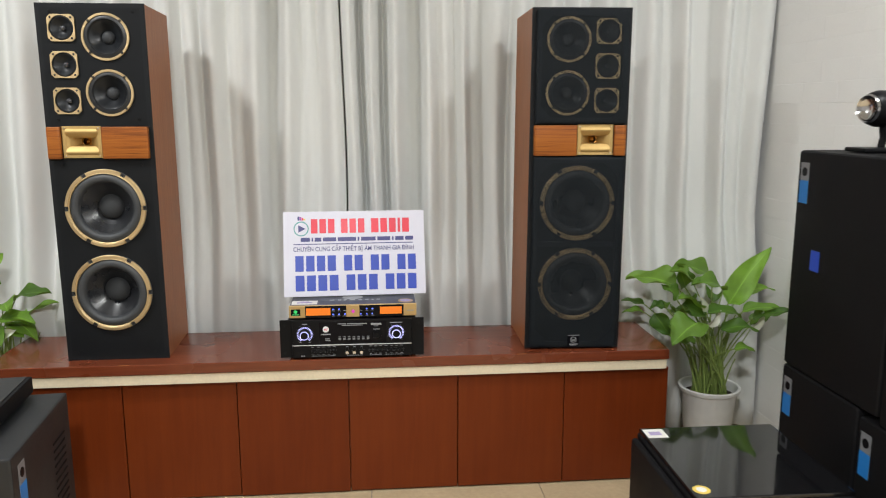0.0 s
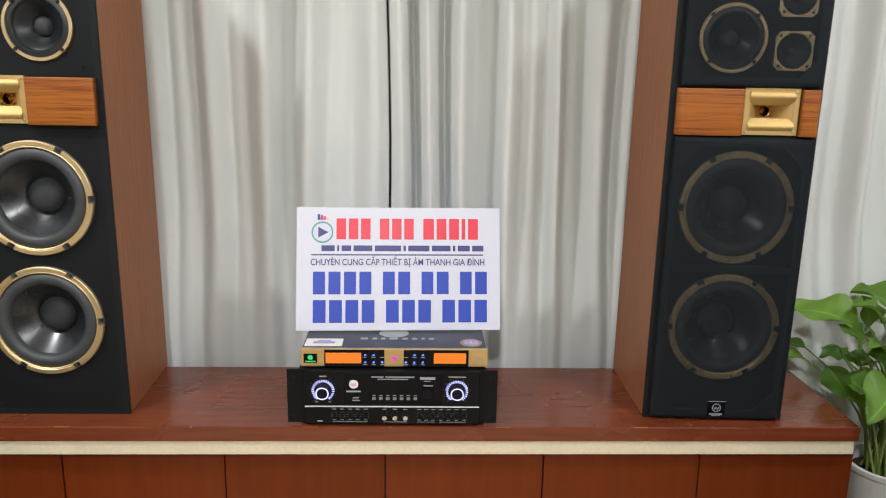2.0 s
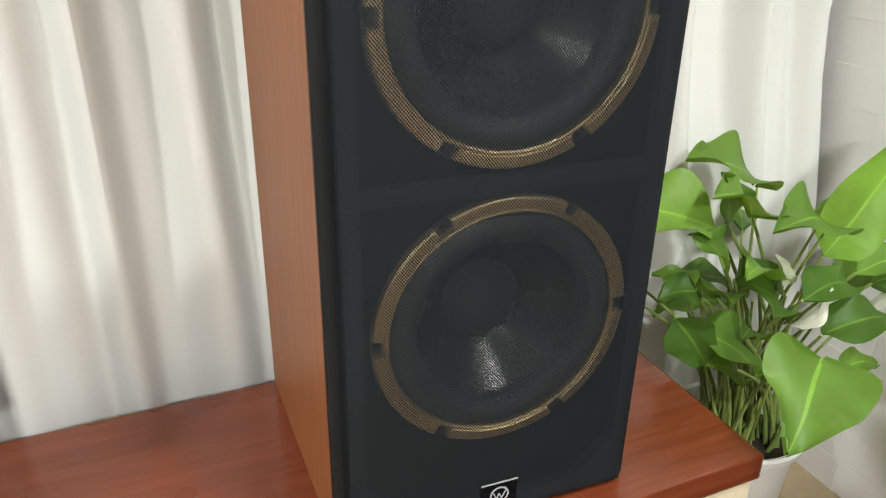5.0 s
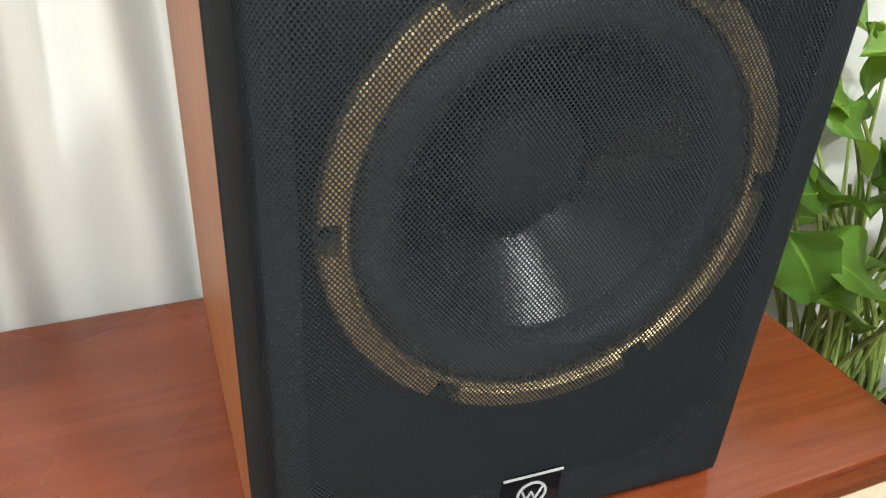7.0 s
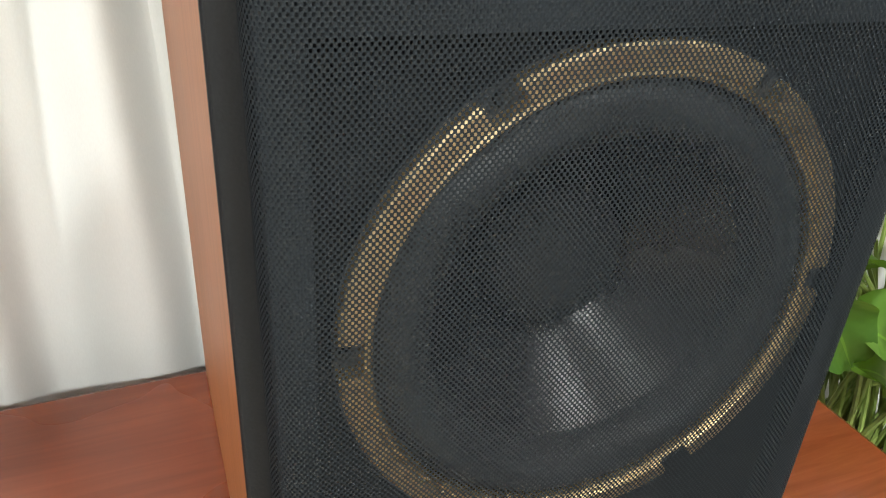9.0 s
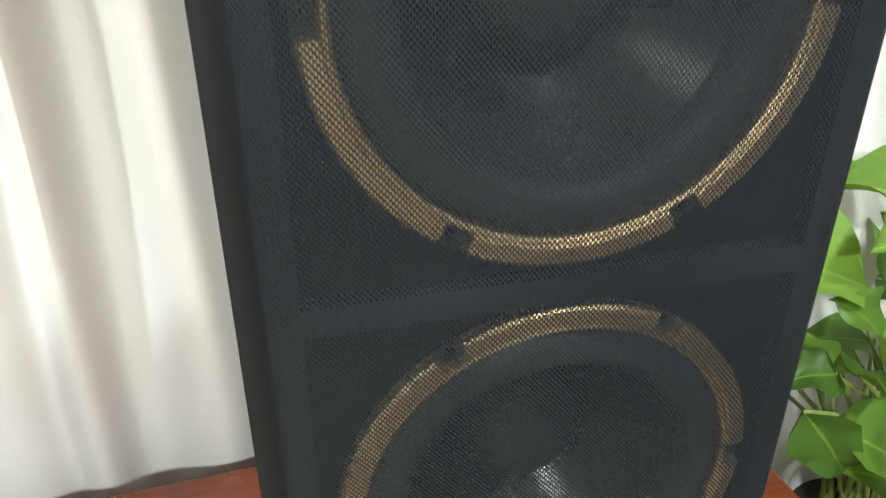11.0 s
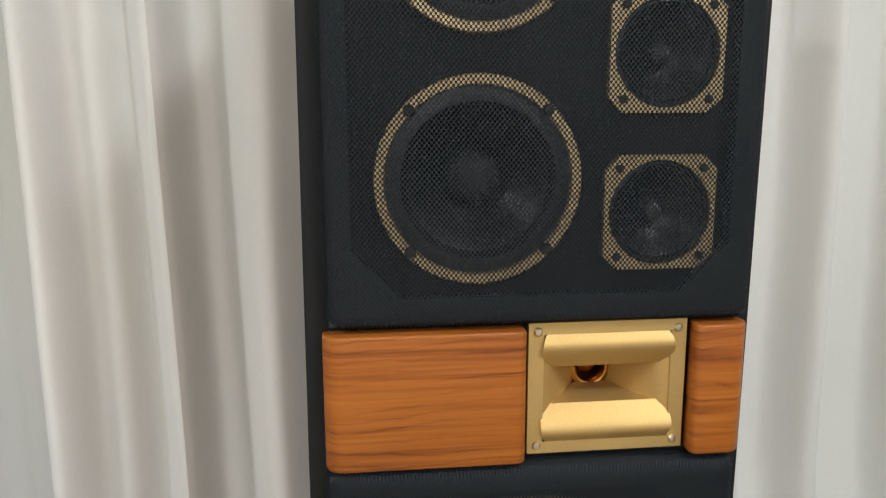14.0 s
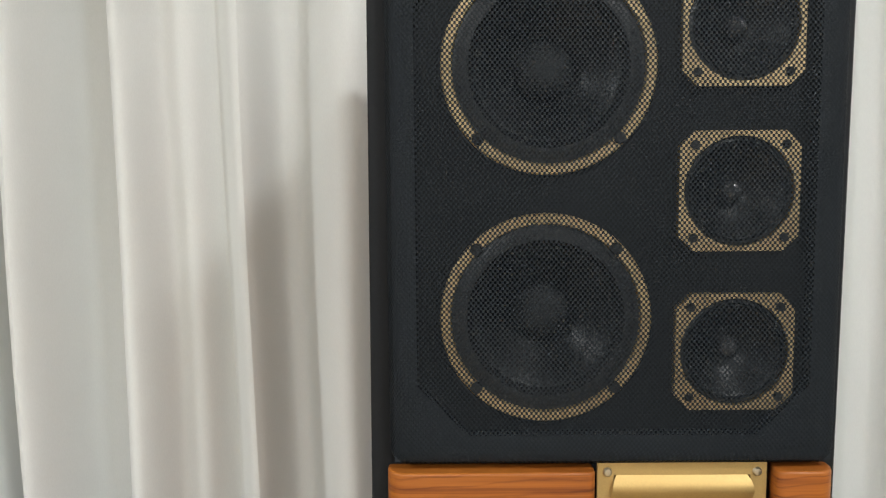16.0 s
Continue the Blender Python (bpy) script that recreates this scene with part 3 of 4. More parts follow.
def loudspeaker(m, side, covered, label):
    """side: 1 with tweeters and horn to the right, -1 mirrored. Origin: middle of the baffle's foot."""
    e = thing("tower_loudspeaker", m, label, "loudspeaker", "pair of tower loudspeakers")
    HW, HT, DEEP = 0.1650, 1.157, 0.308
    s = side
    LEAN = 0.006 * s
    woofers = [(0.0, 0.232), (0.001, 0.514)]
    mids = [(-0.041 * s, 0.8825), (-0.0395 * s, 1.0555)]
    tweets = [(0.0905 * s, 0.858), (0.091 * s, 0.970), (0.0915 * s, 1.082)]
    hx0, hx1 = sorted((-0.004 * s, 0.1155 * s))
    # veneered box, open behind the baffle
    bm = bmesh.new()
    t = 0.018
    box(-HW, -HW + t, 0.006, DEEP, 0, HT, 0.0015, bm, 1)
    box(HW - t, HW, 0.006, DEEP, 0, HT, 0.0015, bm, 1)
    box(-HW + t, HW - t, 0.013, DEEP, 0.0, t, bm=bm)
    box(-HW + t, HW - t, 0.013, DEEP, HT - t, HT - 0.0005, bm=bm)
    box(-HW + t, HW - t, DEEP - t, DEEP - 0.0005, t, HT - t, bm=bm)
    for v in bm.verts:
        v.co.x += LEAN * (v.co.z - 0.62) - 0.027 * v.co.y
    part("body", bm, VENEER, e, "red-brown wood veneer sides")
    holes = [circle(x, z, 0.113, 56) for x, z in woofers] + [circle(x, z, 0.0655, 44) for x, z in mids] + [circle(x, z, 0.0385, 36) for x, z in tweets]
    holes.append(rect(hx0 + 0.012, hx1 - 0.012, 0.677 + 0.013, 0.780 - 0.014))
    baffle = sheet_with_holes(rect(-HW + 0.008, HW - 0.008, 0.006, HT - 0.006), holes, 0.0, 0.012)
    part("baffle", baffle, BAFFLE, e, "black painted front")
    # black edge round the front, with a soft chamfer
    bm = bmesh.new()
    prof = [(-0.0006, 0.0065), (-0.0006, 0.0012), (0.0002, 0.0), (0.0010, -0.0004), (0.014, -0.0004)]
    loops = []
    for inset, y in prof:
        x, z0, z1 = HW - inset, inset, HT - inset
        loops.append([bm.verts.new(p) for p in ((-x + LEAN * (z0 - 0.62), y, z0), (x + LEAN * (z0 - 0.62), y, z0), (x + LEAN * (z1 - 0.62), y, z1), (-x + LEAN * (z1 - 0.62), y, z1))])
    for a, b in zip(loops, loops[1:]):
        for i in range(4):
            bm.faces.new((a[i], a[(i + 1) % 4], b[(i + 1) % 4], b[i]))
    bmesh.ops.recalc_face_normals(bm, faces=bm.faces[:])
    part("edge", bm, TRIM_BLACK, e)
    for x, z in woofers:
        woofer(e, x, z)
    for x, z in mids:
        midrange(e, x, z)
    for x, z in tweets:
        tweeter(e, x, z)
    # wood blocks either side of the horn
    GL, GR = (-0.1525, 0.160) if s > 0 else (-0.160, 0.1525)
    y0 = -0.019
    part("wood_block", rounded_block(GL, hx0 - 0.003, y0, 0.6755, 0.7765, 0.013 if s > 0 else 0.003), BAND, e, "orange-brown figured wood block")
    part("wood_block", rounded_block(GR, hx1 + 0.003, y0, 0.6755, 0.7765, 0.013 if s > 0 else 0.003), BAND, e, "orange-brown figured wood block")
    horn(e, hx0, hx1, 0.678, 0.779)
    pegs = None
    for x in (-0.125, 0.125):
        for z in (0.026, 0.654, 0.800, 1.132):
            bm = lathe([(0.0045, -0.002), (0.004, -0.003), (0.0028, -0.003), (0.0025, -0.001), (0, -0.001)], 0, 0, 12)
            p = part("peg_hole", bm, HOLE, e) if pegs is None else again(pegs, "peg_hole", e, Matrix())
            pegs = pegs or p
            p.matrix_local = pose(x, 0, z)
    if covered:
        for z0, z1, name in ((0.004, 0.6735, "lower"), (0.7795, 1.153, "upper")):
            cz, hz = (z0 + z1) / 2, (z1 - z0) / 2
            lower = name == "lower"
            g0, g1 = (-0.156, 0.155) if lower else (GL + 0.002, GR)
            gx, GW = (g0 + g1) / 2, (g1 - g0) / 2
            # the lower grille hangs a touch askew
            askew = Matrix.Translation((gx, 0, cz)) @ Matrix.Rotation(radians(0.5 if lower else 0.0), 4, "Y") @ Matrix.Translation((-gx, 0, -cz))
            if name == "upper":
                wins = [octagon(gx, cz, GW - 0.020, 0.035, hz - 0.022)]
            else:
                wins = []
                zb = 0.373
                for a, b, up in ((z0 + 0.022, zb - 0.008, 0), (zb + 0.008, z1 - 0.022, 1)):
                    c = 0.045
                    x = GW - 0.020
                    win = ([(-x, a), (x, a), (x, b - c), (x - c, b), (-x + c, b), (-x, b - c)] if up else
                           [(-x + c, a), (x - c, a), (x, a + c), (x, b), (-x, b), (-x, a + c)])
                    wins.append([(gx + px, pz) for px, pz in win])
            g = part("grille", sheet_with_holes(rect(g0 + 0.0036, g1 - 0.0036, z0 + 0.0036, z1 - 0.0036), wins, -0.0135, -0.0015), FRAME_BLACK, e, "black cloth-covered grille")
            g.matrix_local = askew
            # cloth: front sheet that wraps round the frame
            bm = bmesh.new()
            prof = [(0.0, -0.001), (0.0, -0.007), (0.0011, -0.0108), (0.0036, -0.0143), (0.0075, -0.0168), (0.0120, -0.0178), (0.0145, -0.018)]
            loops = []
            for inset, y in prof:
                x, za, zb2 = GW - inset, z0 + inset, z1 - inset
                r = 0.012 - min(inset, 0.011)
                pts = []
                for px, pz, a0 in ((x - r, za + r, -90), (x - r, zb2 - r, 0), (-x + r, zb2 - r, 90), (-x + r, za + r, 180)):
                    for k in range(5):
                        a = radians(a0 + 22.5 * k)
                        pts.append((gx + px + r * math.cos(a), y, pz + r * math.sin(a)))
                loops.append([bm.verts.new(p) for p in pts])
            for a, b in zip(loops, loops[1:]):
                n = len(a)
                for i in range(n):
                    bm.faces.new((a[i], a[(i + 1) % n], b[(i + 1) % n], b[i]))
            bm.faces.new(loops[-1])
            bmesh.ops.recalc_face_normals(bm, faces=bm.faces[:])
            part("cloth", bm, CLOTH if name == "upper" else CLOTH_DENSE_TONED, g, "fine black open mesh", True)
        plate = part("badge", box(-0.0225, 0.0185, -0.0195, -0.0178, 0.014, 0.053, 0.0006), AMP_GLASS, e, "black badge with a white ring mark")
        bm = lathe([(0.0105, -0.0196), (0.0105, -0.0203), (0.0088, -0.0203), (0.0088, -0.0196)], -0.0015, 0.036, 32)
        for a, b in (((-0.0085, 0.040), (-0.005, 0.031)), ((-0.005, 0.031), (-0.002, 0.038)), ((-0.002, 0.038), (0.001, 0.031)), ((0.001, 0.031), (0.006, 0.041))):
            tube([(a[0], -0.0200, a[1]), (b[0], -0.0200, b[1])], 0.0008, bm, 4)
        slab(-0.017, 0.014, 0.0185, 0.0215, -0.0200, bm=bm)
        slab(-0.012, 0.009, 0.0155, 0.0170, -0.0200, bm=bm)
        slab(-0.022, 0.019, 0.0512, 0.053, -0.0200, bm=bm)
        part("mark", bm, GREY_INK, plate)
    return e


loudspeaker(pose(0.0125, 0.018, 0.5), 1, True, "tall wooden tower loudspeaker with black cloth grilles fitted")
loudspeaker(pose(-1.546, -0.031, 0.5, 0, 0, YAW), -1, False, "tall wooden tower loudspeaker with bare gold-rimmed drivers, grilles off")


# ---- amplifier, mixer and sign ----
def amplifier(m):
    e = thing("karaoke_amplifier", m, "black rack amplifier with two white-lit knobs, on the cabinet", "amplifier")
    W, Hh = 0.2415, 0.136
    part("case", box(-0.215, 0.215, 0.004, 0.30, 0.010, Hh - 0.001, 0.002), AMP_BLACK, e)
    part("front_panel", box(-0.2, 0.2, -0.012, 0.004, 0.006, Hh, 0.002), AMP_BLACK, e)
    part("window", slab(-0.11, 0.115, 0.055, 0.128, -0.0128, 0.001), AMP_GLASS, e)
    for s in (-1, 1):
        x0, x1 = sorted((s * 0.2005, s * W))
        ear = part("rack_ear", box(x0, x1, -0.004, 0.001, 0.006, Hh, 0.001), AMP_BLACK, e)
        for z in (0.022, 0.118):
            part("screw_hole", lathe([(0.0042, -0.0046), (0.0034, -0.0046), (0, -0.0044)], s * 0.226, z, 12), HOLE, ear)
    part("trim_line", slab(-0.2, 0.2, 0.0485, 0.0508, -0.0145, 0.002), WHITE_INK, e, "thin silver line")
    for x in (-0.158, 0.148):
        k = part("volume_knob", lathe([(0.0185, -0.012), (0.018, -0.020), (0.0165, -0.0215), (0.0155, -0.030), (0.0145, -0.031), (0, -0.0305)], x, 0.088, 36), AMP_BLACK, e, "large black knob ringed with white light", True)
        part("light_ring", lathe([(0.0150, -0.0312), (0.0147, -0.0317), (0.0126, -0.0317), (0.0123, -0.0312)], x, 0.088, 36), LED_WHITE, k)
        bm = bmesh.new()
        for i in range(24):
            a = radians(-55 + 290 * i / 23)
            tube([(x + q * math.cos(a), -0.0130, 0.088 + q * math.sin(a)) for q in (0.0205, 0.0262)], 0.0013, bm, 4)
        part("light_dots", bm, LED_WHITE, k)
    part("selector_knob", lathe([(0.012, -0.012), (0.0115, -0.022), (0.010, -0.024), (0, -0.0235)], 0.082, 0.084, 24), AMP_BLACK, e, smooth=True)
    first = None
    for i in range(7):
        bm = box(-0.0042, 0.0042, -0.0165, -0.0125, -0.003, 0.003, 0.0008)
        b = part("button", bm, STICKER_GREY, e) if first is None else again(first, "button", e, Matrix())
        first = first or b
        b.matrix_local = pose(-0.042 + i * 0.0158, 0, 0.070)
    knob = None
    for x in [-0.133, -0.115, -0.097, -0.079, -0.061] + [0.062, 0.078, 0.094, 0.112, 0.130, 0.148, 0.166]:
        bm = lathe([(0.0052, -0.012), (0.0046, -0.020), (0.0036, -0.0212), (0, -0.021)], 0, 0, 14)
        b = part("tone_knob", bm, AMP_BLACK, e) if knob is None else again(knob, "tone_knob", e, Matrix())
        knob = knob or b
        b.matrix_local = pose(x, 0, 0.027)
    jack = None
    for x in (-0.018, 0.006, 0.030):
        bm = lathe([(0.0055, -0.012), (0.0055, -0.0145), (0.0032, -0.0145), (0.0028, -0.0125), (0, -0.0125)], 0, 0, 16)
        b = part("jack_socket", bm, CHROME, e) if jack is None else again(jack, "jack_socket", e, Matrix())
        jack = jack or b
        b.matrix_local = pose(x, 0, 0.021)
        t = part("tone_knob", lathe([(0.005, -0.012), (0.0045, -0.0195), (0, -0.019)], x, 0.037, 14), AMP_BLACK, e, smooth=True)
    bm = lathe([(0.0105, -0.0130), (0.0105, -0.0134), (0, -0.0136)], -0.088, 0.104, 28)
    logo = part("mark", bm, WHITE_INK, e, "round white and red mark")
    bm = bmesh.new()
    for a, b in (((-0.094, 0.107), (-0.091, 0.100)), ((-0.091, 0.100), (-0.088, 0.106)), ((-0.088, 0.106), (-0.085, 0.100)), ((-0.085, 0.100), (-0.082, 0.108))):
        tube([(a[0], -0.0138, a[1]), (b[0], -0.0138, b[1])], 0.0008, bm, 4)
    part("red_mark", bm, SIGN_RED, logo)
    bm = bmesh.new()
    for x0, x1, z0, z1 in ((-0.105, -0.072, 0.085, 0.0885), (-0.048, -0.020, 0.121, 0.1235), (-0.016, 0.05, 0.121, 0.1235), (-0.034, 0.036, 0.116, 0.118),
                           (0.063, 0.098, 0.1165, 0.1225), (0.072, 0.088, 0.112, 0.1135), (0.071, 0.093, 0.1005, 0.1025), (-0.090, -0.076, 0.070, 0.0725), (-0.092, -0.074, 0.064, 0.066),
                           (-0.166, -0.150, 0.122, 0.1245), (0.128, 0.168, 0.122, 0.1245), (-0.176, -0.170, 0.060, 0.062), (-0.146, -0.140, 0.060, 0.062),
                           (-0.172, -0.160, 0.012, 0.0145)):
        slab(x0, x1, z0, z1, -0.0142, 0.0012, bm)
    for i in range(7):
        slab(-0.046 + i * 0.0158, -0.038 + i * 0.0158, 0.0765, 0.078, -0.0142, 0.0012, bm)
    for x in (-0.133, -0.115, -0.097, -0.079, -0.061, 0.062, 0.078, 0.094, 0.112, 0.130, 0.148, 0.166, -0.018, 0.006, 0.030):
        slab(x - 0.0045, x + 0.0045, 0.0425, 0.044, -0.0142, 0.0012, bm)
        slab(x - 0.004, x + 0.004, 0.0162, 0.0172, -0.0142, 0.0012, bm)
        for i in range(7):
            a = radians(-30 + 40 * i)
            lathe([(0.0007, -0.0125), (0.0, -0.0130)], x + 0.0072 * math.cos(a), 0.028 + 0.0072 * math.sin(a), 5, bm)
    for x0, x1 in ((-0.137, -0.057), (-0.020, 0.034), (0.058, 0.098), (0.108, 0.170)):
        slab(x0, x1, 0.0115, 0.0124, -0.0142, 0.0012, bm)
    for x in (-0.158, 0.148, 0.082):
        for i in range(11):
            a = radians(-50 + 28 * i)
            r = 0.031 if x != 0.082 else 0.0165
            lathe([(0.0008, -0.0125), (0.0, -0.0130)], x + r * math.cos(a), (0.088 if x != 0.082 else 0.084) + r * math.sin(a), 5, bm)
    tagged(part("print", bm, GREY_INK, e, "rows of tiny grey printing"), "rows of tiny grey printing", kind="stuff")
    foot = None
    for x in (-0.18, 0.18):
        for y in (0.03, 0.27):
            bm = turned([(0.0, 0.0), (0.014, 0.0), (0.013, 0.011), (0.0, 0.011)], 0, 0, 16)
            f = part("foot", bm, RUBBER, e) if foot is None else again(foot, "foot", e, Matrix())
            foot = foot or f
            f.matrix_local = pose(x, y, 0)
    return e


amplifier(pose(-0.7545, -0.049, 0.5, 0, 0, 2))


def mixer(m):
    e = thing("effects_mixer", m, "slim mixer with gold front and orange screens, on the amplifier", "mixer")
    W, Hh = 0.214, 0.046
    part("case", box(-W + 0.002, W - 0.002, 0.0, 0.235, 0.004, Hh, 0.0015), MIXER_TOP, e, "dark blue-grey metal case")
    part("front_panel", box(-W, W, -0.010, 0.0, 0.004, Hh + 0.001, 0.002), MIXER_GOLD, e, "gold front panel")
    for x0, x1 in ((-0.160, -0.023), (0.021, 0.170)):
        part("dark_panel", slab(x0, x1, 0.005, 0.045, -0.0112, 0.0012), AMP_GLASS, e)
    for x0, x1 in ((-0.157, -0.076), (0.090, 0.164)):
        part("screen", slab(x0, x1, 0.013, 0.038, -0.0122, 0.001), LCD, e, "glowing orange screen")
    g = part("green_badge", slab(-0.207, -0.176, 0.013, 0.035, -0.0112, 0.0012), AMP_GLASS, e)
    bm = lathe([(0.006, -0.0120), (0, -0.0123)], -0.1915, 0.0265, 18)
    slab(-0.203, -0.180, 0.0155, 0.018, -0.0122, 0.0006, bm)
    part("green_mark", bm, LED_GREEN, g, "glowing green mark")
    bm = bmesh.new()
    d = 0.0068
    vs = [bm.verts.new((dx, -0.0120, 0.0245 + dz)) for dx, dz in ((-d, 0), (0, -d), (d, 0), (0, d))]
    vs += [bm.verts.new((dx, -0.0100, 0.0245 + dz)) for dx, dz in ((-d, 0), (0, -d), (d, 0), (0, d))]
    bm.faces.new(vs[:4])
    for i in range(4):
        bm.faces.new((vs[i], vs[4 + i], vs[4 + (i + 1) % 4], vs[(i + 1) % 4]))
    part("pink_light", bm, LED_PINK, e, "glowing pink diamond light")
    first = None
    for x0 in (-0.067, 0.036):
        for i in range(3):
            for z in (0.0155, 0.033):
                if (i == 2 and x0 < 0 and z > 0.02) or (i == 0 and x0 > 0 and z > 0.02):
                    continue
                bm = box(-0.0024, 0.0024, -0.0135, -0.011, -0.0014, 0.0014, 0.0004)
                b = part("button", bm, LED_BLUE, e, "lit blue button") if first is None else again(first, "button", e, Matrix())
                first = first or b
                x = x0 + i * 0.0195 - (0.010 if x0 > 0 else 0)
                b.matrix_local = pose(x, 0, z) @ pose(0, 0, 0, 0, -20, 0)
    bm = bmesh.new()
    for x0 in (-0.067, 0.036):
        for i in range(3):
            for z in (0.009, 0.0268):
                x = x0 + i * 0.0195 - (0.010 if x0 > 0 else 0)
                slab(x - 0.005, x + 0.005, z, z + 0.0012, -0.0119, 0.0008, bm)
    slab(0.183, 0.205, 0.022, 0.0245, -0.0106, 0.0008, bm)
    part("print", bm, GREY_INK, e)
    # marks on the lid
    bm = bmesh.new()
    bmesh.ops.create_circle(bm, cap_ends=True, radius=1, segments=36, matrix=Matrix.Translation((-0.004, 0.100, Hh + 0.0006)) @ Matrix.Diagonal((0.036, 0.030, 1, 1)))
    x = -0.082
    for w in (0.021, 0.013, 0.013, 0.024, 0.016, 0.015, 0.010, 0.016):
        part("lid_bar", box(x, x + w * 0.8, 0.056, 0.068, Hh, Hh + 0.0008), GREY_INK, e)
        x += w + 0.007
    part("lid_mark", bm, GREY_INK, e, "pale grey round mark")
    s = part("paper_label", box(-0.208, -0.122, 0.010, 0.060, Hh, Hh + 0.0006), PAPER, e, "white paper label with purple print")
    bm = bmesh.new()
    box(-0.190, -0.140, 0.026, 0.040, Hh + 0.0006, Hh + 0.0011, bm=bm)
    box(-0.180, -0.150, 0.040, 0.048, Hh + 0.0006, Hh + 0.0011, bm=bm)
    part("label_print", bm, PURPLE_INK, s)
    seal = part("gold_seal", turned([(0, Hh), (0.026, Hh), (0.026, Hh + 0.0006), (0, Hh + 0.0006)], 0.178, 0.036, 36), MIXER_GOLD, e, "round gold and purple seal")
    part("seal_centre", turned([(0, Hh + 0.0007), (0.018, Hh + 0.0007), (0.018, Hh + 0.0012), (0, Hh + 0.0012)], 0.178, 0.036, 30), PURPLE_INK, seal)
    part("seal_number", words("1", 0.020, (0.178, 0.036, Hh + 0.0016), Matrix.Identity(4)), WHITE_INK, seal)
    foot = None
    for x in (-0.18, 0.18):
        for y in (0.02, 0.2):
            bm = turned([(0, 0), (0.01, 0), (0.009, 0.005), (0, 0.005)], 0, 0, 14)
            f = part("foot", bm, RUBBER, e) if foot is None else again(foot, "foot", e, Matrix())
            foot = foot or f
            f.matrix_local = pose(x, y, 0)
    return e


def words(text, size, centre, turn, width=None, bold=0.0):
    """Lettering as a mesh, centred, lying in the plane that turn gives."""
    c = bpy.data.curves.new("lettering", "FONT")
    c.body, c.size, c.align_x, c.align_y, c.extrude, c.offset = text, size, "CENTER", "CENTER", 0.0003, bold
    ob = new("lettering", c)
    me = bpy.data.meshes.new_from_object(ob.evaluated_get(bpy.context.evaluated_depsgraph_get()))
    bpy.data.objects.remove(ob)
    bpy.data.curves.remove(c)
    bm = bmesh.new()
    bm.from_mesh(me)
    bpy.data.meshes.remove(me)
    if width:
        xs = [v.co.x for v in bm.verts]
        k = width / (max(xs) - min(xs))
        mid = (max(xs) + min(xs)) / 2
        for v in bm.verts:
            v.co.x = (v.co.x - mid) * k
    bm.transform(Matrix.Translation(centre) @ turn)
    return bm


mixer(pose(-0.751, -0.034, 0.636, 0, 0, 2.5))


def sign(m):
    """Origin: middle of the lower edge; the board stands up from it."""
    e = thing("sign_board", m, "white printed shop sign board leaning on the mixer", "sign")
    W, Hh = 0.2485, 0.300
    part("board", box(-W, W, 0.0, 0.005, 0.0, Hh, 0.0012), SIGN_WHITE, e, "white plastic board")
    up = pose(0, 0, 0, 90, 0, 0)

    def bars(name, mat, x0, widths, gap, z0, z1, spaces):
        x = x0
        for i, w in enumerate(widths):
            part(name, box(x, x + w, -0.0008, 0.0, z0, z1, 0.0003, segments=1), mat, e)
            x += w + gap + (spaces.get(i, 0))
    n = 0.0230
    bars("red_bar", SIGN_RED, -0.152, [n, n, n, n, n, n, 0.026, 0.0240, 0.024, 0.009, 0.0245], 0.0068, 0.222, 0.273, {2: 0.016, 5: 0.017})
    bars("navy_bar", SIGN_NAVY, -0.188, [0.032, 0.005, 0.023, 0.046, 0.064, 0.006, 0.052, 0.046, 0.006, 0.030, 0.028], 0.0058, 0.193, 0.207, {})
    part("rule", box(-0.213, 0.207, -0.0008, 0.0, 0.1825, 0.1855), SIGN_NAVY, e)
    part("slogan", words("CHUYÊN CUNG CẤP THIẾT BỊ ÂM THANH GIA ĐÌNH", 0.0225, (-0.002, -0.0006, 0.1655), up, 0.424, 0.0002), SIGN_NAVY, e, "line of dark blue lettering")
    for z, groups in ((0.088, (4, 2, 2, 2)), (0.019, (4, 3, 3))):
        g, gap_group, total = 0.0085, 0.028, 0.424
        w = (total - gap_group * (len(groups) - 1) - g * (10 - len(groups))) / 10
        x = -0.208
        for k in groups:
            for i in range(k):
                part("blue_bar", box(x, x + w, -0.0008, 0.0, z, z + 0.055, 0.0003, segments=1), SIGN_BLUE, e)
                x += w + g
            x += gap_group - g
    bm = bmesh.new()
    cx, cz = -0.186, 0.239
    lathe([(0.0265, 0.0), (0.0265, -0.0008), (0.0225, -0.0008), (0.0225, 0.0)], cx, cz, 48, bm)
    ring = part("ring_mark", bm, SIGN_TEAL, e, "grey-green ring mark with a dark triangle")
    bm = bmesh.new()
    tri = [(-0.010, -0.013), (0.015, 0.0), (-0.010, 0.013)]
    a = [bm.verts.new((cx + x, -0.0008, cz + z)) for x, z in tri]
    b = [bm.verts.new((cx + x, 0.0, cz + z)) for x, z in tri]
    bm.faces.new(a)
    for i in range(3):
        bm.faces.new((a[i], b[i], b[(i + 1) % 3], a[(i + 1) % 3]))
    part("triangle", bm, SIGN_NAVY, ring)
    for x, c, h in ((-0.198, SIGN_NAVY, 0.014), (-0.191, STICKER_PURPLE, 0.012), (-0.184, SIGN_RED, 0.009), (-0.177, STICKER_YELLOW, 0.006)):
        part("small_bar", box(x, x + 0.006, -0.0008, 0.0, 0.269, 0.269 + h), c, ring)
    return e


